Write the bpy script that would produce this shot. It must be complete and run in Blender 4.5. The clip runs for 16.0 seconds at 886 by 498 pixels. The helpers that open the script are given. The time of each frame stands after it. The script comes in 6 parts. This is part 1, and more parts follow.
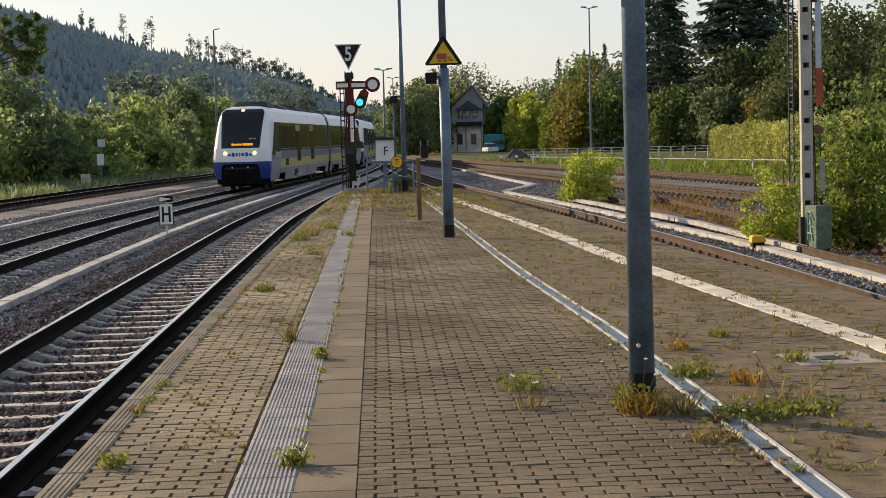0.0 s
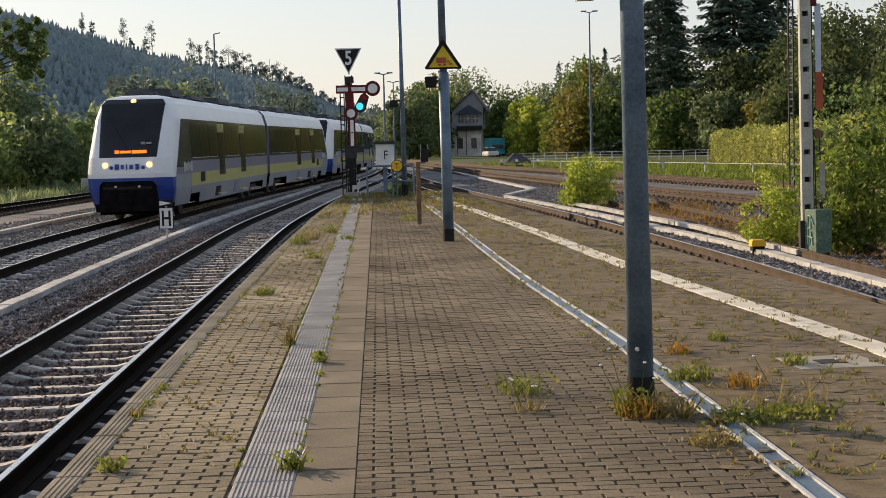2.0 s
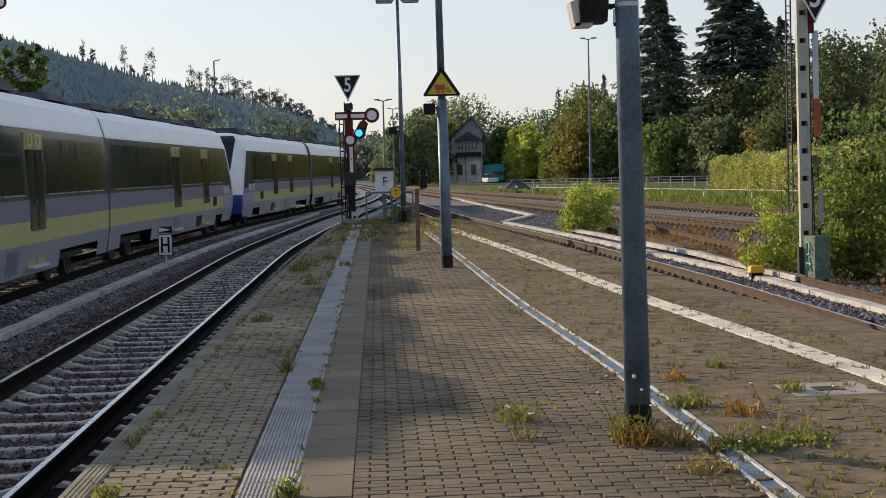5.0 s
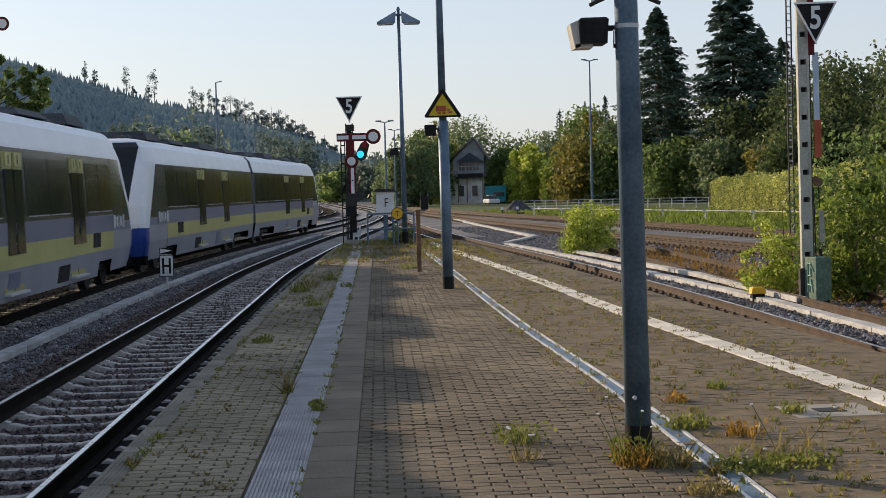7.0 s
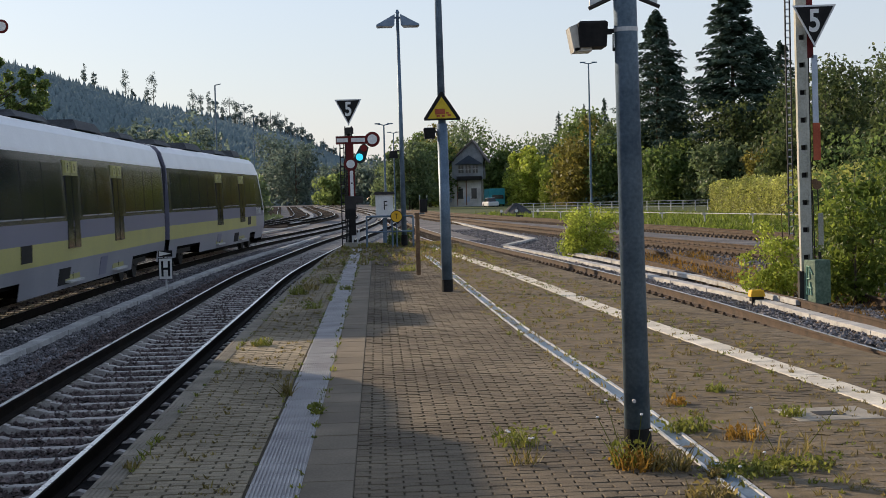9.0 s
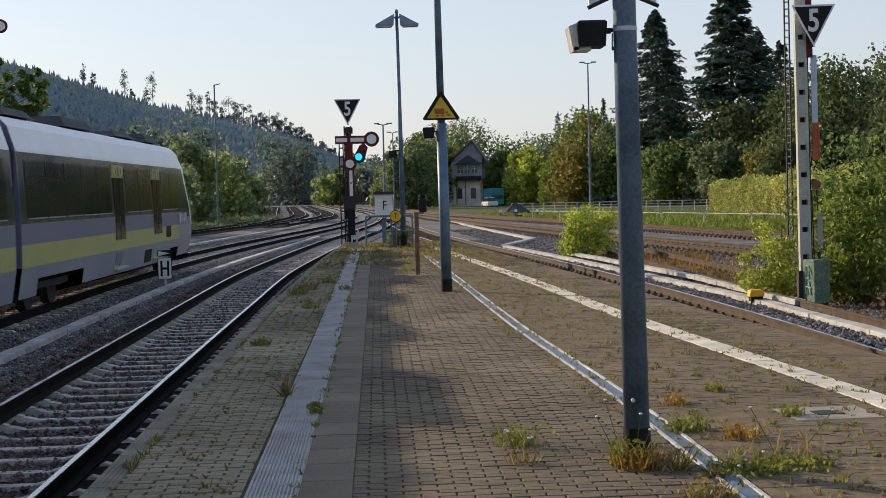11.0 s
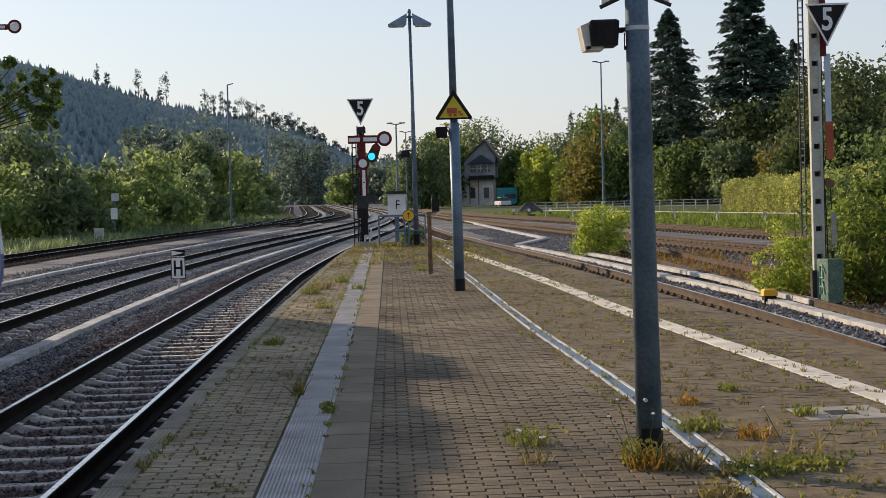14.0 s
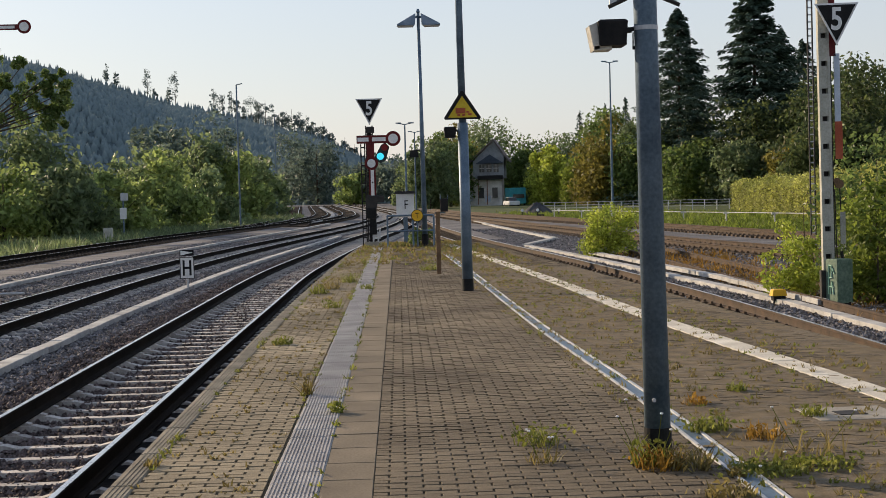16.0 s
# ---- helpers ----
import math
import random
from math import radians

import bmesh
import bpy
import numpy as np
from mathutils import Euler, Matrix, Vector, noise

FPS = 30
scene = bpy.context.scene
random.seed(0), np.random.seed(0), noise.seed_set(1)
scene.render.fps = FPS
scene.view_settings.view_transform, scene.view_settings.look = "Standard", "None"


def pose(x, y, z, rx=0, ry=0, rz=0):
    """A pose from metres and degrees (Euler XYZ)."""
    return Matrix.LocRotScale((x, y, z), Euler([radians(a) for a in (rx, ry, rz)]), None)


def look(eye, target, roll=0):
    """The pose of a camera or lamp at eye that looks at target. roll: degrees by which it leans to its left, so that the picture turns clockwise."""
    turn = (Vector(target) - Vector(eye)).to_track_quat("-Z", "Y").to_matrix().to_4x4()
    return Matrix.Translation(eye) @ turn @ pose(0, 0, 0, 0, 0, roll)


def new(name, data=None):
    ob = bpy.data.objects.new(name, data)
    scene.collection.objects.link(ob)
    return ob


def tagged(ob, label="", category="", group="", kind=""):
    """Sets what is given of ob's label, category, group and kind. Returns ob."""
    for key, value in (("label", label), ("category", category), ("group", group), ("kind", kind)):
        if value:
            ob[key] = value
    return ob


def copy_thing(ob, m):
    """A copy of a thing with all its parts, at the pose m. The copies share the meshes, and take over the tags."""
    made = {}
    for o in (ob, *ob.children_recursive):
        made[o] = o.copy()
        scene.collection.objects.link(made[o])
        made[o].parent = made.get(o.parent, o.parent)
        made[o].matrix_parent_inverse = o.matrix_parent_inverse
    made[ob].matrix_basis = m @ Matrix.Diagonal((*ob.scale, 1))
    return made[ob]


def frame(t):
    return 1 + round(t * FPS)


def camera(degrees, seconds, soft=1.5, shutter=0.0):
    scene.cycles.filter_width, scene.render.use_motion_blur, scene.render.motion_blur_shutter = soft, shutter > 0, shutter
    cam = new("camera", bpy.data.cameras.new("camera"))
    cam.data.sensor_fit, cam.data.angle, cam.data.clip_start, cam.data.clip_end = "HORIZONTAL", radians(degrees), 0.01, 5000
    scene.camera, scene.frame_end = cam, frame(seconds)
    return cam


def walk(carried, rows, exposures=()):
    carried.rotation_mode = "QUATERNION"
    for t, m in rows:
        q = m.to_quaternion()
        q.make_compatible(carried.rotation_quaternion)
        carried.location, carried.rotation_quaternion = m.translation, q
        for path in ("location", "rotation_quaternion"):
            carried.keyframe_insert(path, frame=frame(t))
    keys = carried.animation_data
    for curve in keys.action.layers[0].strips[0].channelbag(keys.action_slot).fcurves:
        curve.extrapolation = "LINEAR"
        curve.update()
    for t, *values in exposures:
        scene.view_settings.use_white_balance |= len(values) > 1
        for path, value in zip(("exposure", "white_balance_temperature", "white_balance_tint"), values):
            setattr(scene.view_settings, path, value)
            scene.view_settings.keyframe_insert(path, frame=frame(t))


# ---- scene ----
EYE_HEIGHT = 1.62
cam = camera(34.85, 16.0, soft=0.75, shutter=0.4)
# seconds, degrees of turn to the left, tilt up, lean to the right, and metres of sway to the right and up
SWAY = [
    (0.0, -2.573, -4.481, 1.448, -0.043, -0.002),
    (0.5, -2.576, -4.494, 1.437, -0.040, -0.002),
    (1.0, -2.578, -4.426, 1.463, -0.037, -0.003),
    (1.5, -2.592, -4.424, 1.447, -0.040, -0.003),
    (2.0, -2.561, -4.315, 1.454, -0.033, -0.005),
    (2.5, -2.574, -4.024, 1.448, -0.030, -0.005),
    (3.0, -2.583, -3.931, 1.443, -0.024, -0.006),
    (3.5, -2.590, -3.778, 1.439, -0.024, -0.006),
    (4.0, -2.585, -3.575, 1.471, -0.022, -0.003),
    (6.5, -2.622, -2.673, 1.477, -0.007, -0.000),
    (7.0, -2.562, -2.391, 1.463, -0.007, -0.001),
    (7.5, -2.564, -2.245, 1.468, -0.006, -0.002),
    (8.0, -2.565, -2.252, 1.458, -0.006, -0.002),
    (8.5, -2.584, -2.252, 1.479, -0.003, -0.001),
    (9.0, -2.601, -2.284, 1.463, -0.008, 0.003),
    (11.5, -2.633, -2.289, 1.461, -0.007, -0.001),
    (12.0, -2.599, -2.288, 1.461, -0.006, -0.001),
    (12.5, -2.599, -2.288, 1.461, -0.006, -0.001),
    (13.0, -2.566, -2.287, 1.463, -0.006, -0.001),
    (13.5, -2.304, -2.280, 1.474, -0.002, -0.002),
    (14.0, -2.100, -2.298, 1.517, -0.002, 0.001),
    (14.5, -2.033, -2.298, 1.504, -0.002, 0.001),
    (15.0, -2.029, -2.299, 1.494, -0.001, -0.000),
    (15.5, -1.882, -2.273, 1.491, 0.003, -0.003),
    (16.0, -1.749, -2.291, 1.500, 0.000, -0.000),
]


def aim(turn, tilt, lean, dx, dz):
    eye = Vector((dx, 0, EYE_HEIGHT + dz))
    a, b = radians(turn), radians(tilt)
    way = Vector((-math.sin(a) * math.cos(b), math.cos(a) * math.cos(b), math.sin(b)))
    return look(eye, eye + way, -lean)


walk(cam, [(t, aim(*r)) for t, *r in SWAY], exposures=[(0, 0.38, 6950, 14), (3.2, 0.36, 6800, 14), (5.2, 0.31, 6500, 14), (7.0, 0.28, 6330, 14), (13.0, 0.28, 6330, 14), (16, 0.25, 6600, 14)])

# ---- light ----
SUN_TURN, SUN_HIGH = radians(46), radians(18.2)      # to the left of straight ahead; above the horizon
SUN_WAY = Vector((-math.sin(SUN_TURN) * math.cos(SUN_HIGH), math.cos(SUN_TURN) * math.cos(SUN_HIGH), math.sin(SUN_HIGH)))
world = bpy.data.worlds.new("sky")
scene.world = world
world.use_nodes = True
wn = world.node_tree.nodes
sky = wn.new("ShaderNodeTexSky")
sky.sky_type, sky.sun_disc = "NISHITA", False
sky.sun_elevation, sky.sun_rotation = SUN_HIGH, -SUN_TURN
sky.dust_density, sky.air_density, sky.ozone_density = 0.7, 1.2, 3.0
haze = wn.new("ShaderNodeMix")      # haze that thins towards the zenith
haze.data_type = "RGBA"
way_up, height, thick = wn.new("ShaderNodeTexCoord"), wn.new("ShaderNodeSeparateXYZ"), wn.new("ShaderNodeMapRange")
thick.inputs[1].default_value, thick.inputs[2].default_value = 0.05, 0.75
thick.inputs[3].default_value, thick.inputs[4].default_value = 0.72, 0.28      # dense over the horizon, thin overhead
world.node_tree.links.new(way_up.outputs["Generated"], height.inputs[0])
world.node_tree.links.new(height.outputs["Z"], thick.inputs[0])
world.node_tree.links.new(thick.outputs[0], haze.inputs["Factor"])
haze.inputs["B"].default_value = (3.5, 3.65, 3.95, 1)
wn["Background"].inputs["Strength"].default_value = 0.15
world.node_tree.links.new(sky.outputs[0], haze.inputs["A"])
world.node_tree.links.new(haze.outputs["Result"], wn["Background"].inputs["Color"])
sun = bpy.data.lights.new("sun", "SUN")
sun.energy, sun.angle, sun.color = 5.0, radians(0.6), (1.0, 0.80, 0.54)
new("sun", sun).matrix_world = look(SUN_WAY * 200, (0, 0, 0))


# ---- materials ----
def mat(name, c1, c2, rough=0.85, scale=3.0, fine=40.0, bump=0.15, metal=0.0, pieces=0.0, island=0.0, through_light=0.0, spec=0.18):
    """A worn surface: two colours mixed by coarse and fine grain, with relief; pieces and island vary the brightness piece by piece."""
    m = bpy.data.materials.new(name)
    m.use_nodes = True
    n, l = m.node_tree.nodes, m.node_tree.links
    b = n["Principled BSDF"]
    b.inputs["Metallic"].default_value, b.inputs["Specular IOR Level"].default_value = metal, spec
    co = n.new("ShaderNodeTexCoord")
    big, small = n.new("ShaderNodeTexNoise"), n.new("ShaderNodeTexNoise")
    big.inputs["Scale"].default_value, big.inputs["Detail"].default_value = scale, 5
    small.inputs["Scale"].default_value, small.inputs["Detail"].default_value = fine, 3
    where = n.new("ShaderNodeNewGeometry").outputs["Position"] if pieces else co.outputs["Object"]      # laid pieces take their place in one pattern
    l.new(where, big.inputs["Vector"]), l.new(where, small.inputs["Vector"])
    add = n.new("ShaderNodeMath")
    add.operation = "MULTIPLY_ADD"
    add.inputs[1].default_value = 0.6
    l.new(small.outputs["Fac"], add.inputs[0])
    sub = n.new("ShaderNodeMath")
    sub.operation, sub.inputs[1].default_value = "SUBTRACT", 0.30
    l.new(big.outputs["Fac"], sub.inputs[0]), l.new(sub.outputs[0], add.inputs[2])
    ramp = n.new("ShaderNodeValToRGB")
    ramp.color_ramp.elements[0].position, ramp.color_ramp.elements[1].position = 0.3, 0.72
    ramp.color_ramp.elements[0].color, ramp.color_ramp.elements[1].color = (*c1, 1), (*c2, 1)
    l.new(add.outputs[0], ramp.inputs[0])
    out = ramp.outputs[0]
    for amount, source in ((pieces, "ShaderNodeObjectInfo"), (island, "ShaderNodeNewGeometry")):
        if amount:
            info, span, hsv = n.new(source), n.new("ShaderNodeMapRange"), n.new("ShaderNodeHueSaturation")
            span.inputs[3].default_value, span.inputs[4].default_value = 1 - amount, 1 + amount
            l.new(info.outputs["Random" if pieces and amount == pieces and source == "ShaderNodeObjectInfo" else "Random Per Island"], span.inputs[0])
            l.new(span.outputs[0], hsv.inputs["Value"]), l.new(out, hsv.inputs["Color"])
            out = hsv.outputs[0]
    l.new(out, b.inputs["Base Color"])
    rr = n.new("ShaderNodeMapRange")
    rr.inputs[3].default_value, rr.inputs[4].default_value = max(0.03, rough - 0.12), min(1, rough + 0.12)
    l.new(add.outputs[0], rr.inputs[0]), l.new(rr.outputs[0], b.inputs["Roughness"])
    if bump:
        bp = n.new("ShaderNodeBump")
        bp.inputs["Strength"].default_value, bp.inputs["Distance"].default_value = bump, 0.02
        l.new(add.outputs[0], bp.inputs["Height"]), l.new(bp.outputs[0], b.inputs["Normal"])
    if through_light:
        tr, mix = n.new("ShaderNodeBsdfTranslucent"), n.new("ShaderNodeMixShader")
        l.new(out, tr.inputs["Color"])
        mix.inputs[0].default_value = through_light
        l.new(b.outputs[0], mix.inputs[1]), l.new(tr.outputs[0], mix.inputs[2])
        l.new(mix.outputs[0], n["Material Output"].inputs["Surface"])
    return m


def glow(name, c, strength):
    m = bpy.data.materials.new(name)
    m.use_nodes = True
    b = m.node_tree.nodes["Principled BSDF"]
    b.inputs["Base Color"].default_value = b.inputs["Emission Color"].default_value = (*c, 1)
    b.inputs["Emission Strength"].default_value = strength
    return m


def leaf(name, dark, light):
    return mat(name, dark, light, 0.45, 0.6, 6.0, 0, island=0.40, through_light=0.52)


CONCRETE = mat("concrete", (0.24, 0.22, 0.18), (0.40, 0.37, 0.31), 0.9, 2.2, 70, 0.3, pieces=0.12)
PAVER = mat("concrete_paver", (0.082, 0.064, 0.043), (0.226, 0.182, 0.124), 0.92, 0.45, 90, 0.35, pieces=0.14)
PAVER_FAR = mat("concrete_paver_row", (0.082, 0.064, 0.043), (0.226, 0.182, 0.124), 0.92, 0.45, 90, 0.35, island=0.14)
PAVER_EDGE = mat("pale_concrete_paver", (0.137, 0.112, 0.073), (0.352, 0.292, 0.198), 0.92, 0.45, 90, 0.35, island=0.14)
JOINT = mat("sandy_joint", (0.048, 0.040, 0.026), (0.11, 0.092, 0.058), 0.95, 4, 80, 0.4)
TACTILE = mat("white_tactile_slab", (0.30, 0.285, 0.275), (0.45, 0.43, 0.41), 0.85, 2.5, 60, 0.15, pieces=0.08)
SLAB = mat("grey_slab", (0.135, 0.110, 0.077), (0.230, 0.188, 0.134), 0.9, 1.4, 60, 0.25, pieces=0.10)
WHITELINE = mat("white_line", (0.48, 0.44, 0.36), (0.74, 0.69, 0.58), 0.85, 3, 50, 0.2, pieces=0.06)
EDGE = mat("platform_edge", (0.15, 0.132, 0.098), (0.30, 0.262, 0.20), 0.9, 2.5, 50, 0.3, pieces=0.12)
BALLASTDARK = mat("dark_ballast", (0.008, 0.008, 0.008), (0.03, 0.026, 0.024), 0.95, 2.0, 20, 0.8, spec=0.03)
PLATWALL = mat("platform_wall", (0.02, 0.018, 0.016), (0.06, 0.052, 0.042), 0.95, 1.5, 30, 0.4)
TROUGH = mat("cable_trough_concrete", (0.30, 0.295, 0.285), (0.52, 0.51, 0.48), 0.9, 2.5, 40, 0.3, pieces=0.12)
GROUND = mat("ballast_ground", (0.064, 0.063, 0.066), (0.205, 0.197, 0.198), 0.95, 0.5, 22, 1.0)
STONE = mat("ballast_stone", (0.07, 0.067, 0.071), (0.28, 0.268, 0.27), 0.9, 3, 40, 0.2, island=0.45)
BROWNSTONE = mat("ballast_stone_brown", (0.045, 0.034, 0.032), (0.19, 0.150, 0.138), 0.9, 3, 40, 0.2, island=0.5)
SLEEPER = mat("sleeper_concrete", (0.34, 0.31, 0.28), (0.62, 0.575, 0.525), 0.9, 2.5, 40, 0.3, pieces=0.15)
WOODSLEEPER = mat("sleeper_timber", (0.05, 0.035, 0.025), (0.13, 0.095, 0.065), 0.9, 3, 40, 0.4, pieces=0.2)
# near-black rail sides: grime, plus the shade of backlit steel painted in
RAILDARK = mat("rail_grime_and_shade", (0.006, 0.005, 0.004), (0.022, 0.017, 0.013), 0.8, 3, 60, 0.3, spec=0.04)
RUST = mat("rail_rust", (0.042, 0.030, 0.022), (0.105, 0.072, 0.050), 0.8, 3, 60, 0.3)
RAILTOP = mat("rail_polished", (0.56, 0.55, 0.54), (0.76, 0.74, 0.72), 0.3, 2, 30, 0, metal=1.0)
GALV = mat("galvanised_steel", (0.075, 0.115, 0.16), (0.17, 0.235, 0.30), 0.5, 3.5, 45, 0.1, metal=0.3)
GALVLIGHT = mat("galvanised_light", (0.42, 0.43, 0.43), (0.60, 0.60, 0.60), 0.55, 2.2, 25, 0.1, metal=0.3)
BLACK = mat("black_paint", (0.010, 0.010, 0.011), (0.024, 0.023, 0.022), 0.6, 4, 40, 0.1, spec=0.12)
# deeper and duller than black_paint, for the apron and underframe
MATTBLACK = mat("matt_black_underframe", (0.004, 0.004, 0.005), (0.012, 0.011, 0.011), 0.9, 4, 40, 0.1, spec=0.03)
DARKIRON = mat("dark_iron", (0.022, 0.022, 0.022), (0.06, 0.055, 0.05), 0.7, 4, 40, 0.2, metal=0.2)
WHITE = mat("white_enamel", (0.62, 0.62, 0.60), (0.80, 0.80, 0.78), 0.5, 3, 30, 0.03)
RED = mat("red_enamel", (0.075, 0.009, 0.010), (0.15, 0.018, 0.016), 0.55, 3, 30, 0.05)
ORANGERED = mat("faded_red_paint", (0.28, 0.06, 0.03), (0.42, 0.11, 0.055), 0.6, 3, 30, 0.05)
YELLOW = mat("yellow_enamel", (0.48, 0.34, 0.02), (0.62, 0.46, 0.04), 0.5, 3, 30, 0.03)
ORANGE = mat("orange_yellow", (0.66, 0.36, 0.02), (0.80, 0.47, 0.04), 0.55, 3, 30, 0.05)
BROWN = mat("rusty_post", (0.10, 0.06, 0.035), (0.22, 0.14, 0.08), 0.8, 4, 40, 0.3)
PALEPOST = mat("weathered_post", (0.30, 0.30, 0.25), (0.50, 0.49, 0.42), 0.8, 2.5, 30, 0.25)
PALEBLUE = mat("pale_blue_paint", (0.38, 0.44, 0.52), (0.55, 0.60, 0.66), 0.6, 3, 30, 0.05)
GREENBOX = mat("green_box_paint", (0.08, 0.13, 0.095), (0.18, 0.25, 0.185), 0.6, 5, 20, 0.1)
GRAFFITI = mat("graffiti_paint", (0.20, 0.42, 0.28), (0.42, 0.58, 0.46), 0.6, 9, 20, 0)
LAMPGLASS = mat("lamp_glass", (0.45, 0.42, 0.36), (0.62, 0.58, 0.50), 0.2, 3, 30, 0)
LAMPHOOD = mat("lamp_hood", (0.14, 0.20, 0.28), (0.24, 0.31, 0.40), 0.45, 3, 30, 0.05)
GREENLIGHT = glow("green_lens", (0.03, 0.50, 0.62), 1.0)
REDLENS = mat("red_lens", (0.16, 0.01, 0.01), (0.25, 0.02, 0.02), 0.2, 3, 30, 0)
LEAF_A = leaf("leaves_fresh", (0.095, 0.14, 0.025), (0.22, 0.27, 0.05))
LEAF_B = leaf("leaves_deep", (0.080, 0.130, 0.040), (0.20, 0.265, 0.075))
LEAF_C = leaf("leaves_autumn", (0.13, 0.125, 0.03), (0.27, 0.235, 0.055))
LEAF_D = leaf("leaves_grey_green", (0.10, 0.145, 0.075), (0.22, 0.275, 0.12))
NEEDLE = mat("spruce_needles", (0.046, 0.080, 0.060), (0.105, 0.150, 0.105), 0.8, 0.25, 5, 0, island=0.35, through_light=0.12, spec=0.05)
BARK = mat("bark", (0.05, 0.04, 0.03), (0.13, 0.10, 0.075), 0.9, 4, 30, 0.4)
GRASS = leaf("grass_blades", (0.12, 0.15, 0.03), (0.27, 0.27, 0.06))
LEAF_Y = leaf("leaves_yellow_green", (0.21, 0.28, 0.04), (0.48, 0.52, 0.09))
# bluer leaf copy: the haze over distant trees is put into its colour
LEAF_H = leaf("leaves_haze_tint", (0.085, 0.125, 0.105), (0.165, 0.21, 0.165))
# darkened leaf copy for the back trees, with shade put into its colour
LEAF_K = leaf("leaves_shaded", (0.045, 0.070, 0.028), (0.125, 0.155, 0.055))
DRYGRASS = leaf("dry_grass", (0.16, 0.13, 0.045), (0.30, 0.24, 0.09))
ORANGEWEED = leaf("orange_weed", (0.20, 0.11, 0.02), (0.34, 0.20, 0.04))
LEAF_I = leaf("ivy_leaves", (0.18, 0.205, 0.05), (0.46, 0.475, 0.13))
# verge leaves in two tones, both lifted and blued to paint in haze
LEAF_V = leaf("leaves_verge_pale_haze", (0.15, 0.21, 0.07), (0.35, 0.43, 0.14))
LEAF_W = leaf("leaves_verge_deep_haze", (0.12, 0.175, 0.085), (0.27, 0.34, 0.15))
MEADOW = mat("meadow", (0.035, 0.055, 0.018), (0.09, 0.11, 0.035), 0.95, 0.25, 3, 0.6)
# haze over the distance is mixed into these three blue-grey colours
HILL = mat("hill_woods_haze_tint", (0.095, 0.13, 0.14), (0.13, 0.17, 0.175), 0.95, 0.02, 0.2, 0, spec=0.0)
HILLTREE = mat("hill_conifers_haze_tint", (0.14, 0.19, 0.20), (0.185, 0.24, 0.245), 0.95, 0.012, 0.05, 0, island=0.03, spec=0.0)
RIDGELEAF = mat("ridge_leaves_haze_tint", (0.14, 0.185, 0.18), (0.21, 0.26, 0.24), 0.95, 0.03, 0.3, 0, island=0.10, through_light=0.3, spec=0.0)
GRAVELPILE = mat("gravel_heap", (0.04, 0.04, 0.045), (0.09, 0.09, 0.09), 0.95, 2, 20, 0.5)
T_WHITE = mat("train_white", (0.66, 0.67, 0.69), (0.78, 0.79, 0.80), 0.35, 0.8, 20, 0.02, spec=0.5)
T_GREY = mat("train_grey", (0.135, 0.137, 0.195), (0.185, 0.185, 0.25), 0.4, 0.8, 20, 0.02, spec=0.5)
T_PALE = mat("train_pale_grey", (0.23, 0.235, 0.265), (0.32, 0.32, 0.35), 0.45, 0.8, 20, 0.02, spec=0.5)
T_YELLOW = mat("train_yellow", (0.37, 0.345, 0.115), (0.48, 0.45, 0.16), 0.45, 0.8, 20, 0.02, spec=0.5)
T_BLUE = mat("train_blue", (0.010, 0.035, 0.20), (0.02, 0.06, 0.30), 0.35, 0.8, 20, 0.02, spec=0.5)
T_DOOR = mat("train_door_yellow", (0.27, 0.255, 0.085), (0.36, 0.34, 0.12), 0.4, 0.8, 20, 0.02, spec=0.5)
T_DARK = mat("train_window_band", (0.022, 0.025, 0.030), (0.040, 0.044, 0.050), 0.16, 0.8, 20, 0.01, spec=0.6)
T_GLASS = mat("train_glass", (0.010, 0.012, 0.014), (0.022, 0.025, 0.027), 0.08, 0.8, 20, 0, spec=0.28)
T_ROOF = mat("train_roof_units", (0.035, 0.037, 0.04), (0.085, 0.09, 0.095), 0.7, 1.5, 20, 0.1)
T_BELLOWS = mat("train_bellows", (0.012, 0.012, 0.02), (0.03, 0.03, 0.045), 0.8, 3, 20, 0.2)
HEADLIGHT = glow("headlight", (1.0, 0.66, 0.26), 1.6)
DISPLAY = glow("amber_display", (1.0, 0.18, 0.015), 1.2)
PLASTER = mat("weathered_plaster", (0.46, 0.44, 0.41), (0.80, 0.76, 0.71), 0.9, 0.8, 12, 0.2)
SOIL = mat("dry_soil", (0.105, 0.080, 0.047), (0.215, 0.165, 0.100), 0.95, 5, 90, 0.5)
DARKBLUE = mat("dark_blue_boards", (0.03, 0.04, 0.06), (0.06, 0.075, 0.10), 0.85, 1.2, 12, 0.2)
TIMBER = mat("grey_timber_boards", (0.20, 0.215, 0.235), (0.34, 0.355, 0.375), 0.9, 1.2, 12, 0.3)
ROOFTILE = mat("roof_tiles", (0.10, 0.085, 0.08), (0.20, 0.17, 0.155), 0.9, 1.2, 12, 0.3)
REDWOOD = mat("red_brown_timber", (0.16, 0.07, 0.05), (0.26, 0.12, 0.08), 0.85, 1.2, 12, 0.2)
PANE = mat("window_pane", (0.015, 0.018, 0.02), (0.03, 0.035, 0.04), 0.1, 1, 12, 0, spec=0.7)
TEAL = mat("teal_paint", (0.02, 0.20, 0.24), (0.05, 0.30, 0.33), 0.45, 1.2, 12, 0.02)
CARWHITE = mat("car_white", (0.62, 0.64, 0.66), (0.74, 0.75, 0.76), 0.3, 1.2, 12, 0.01)


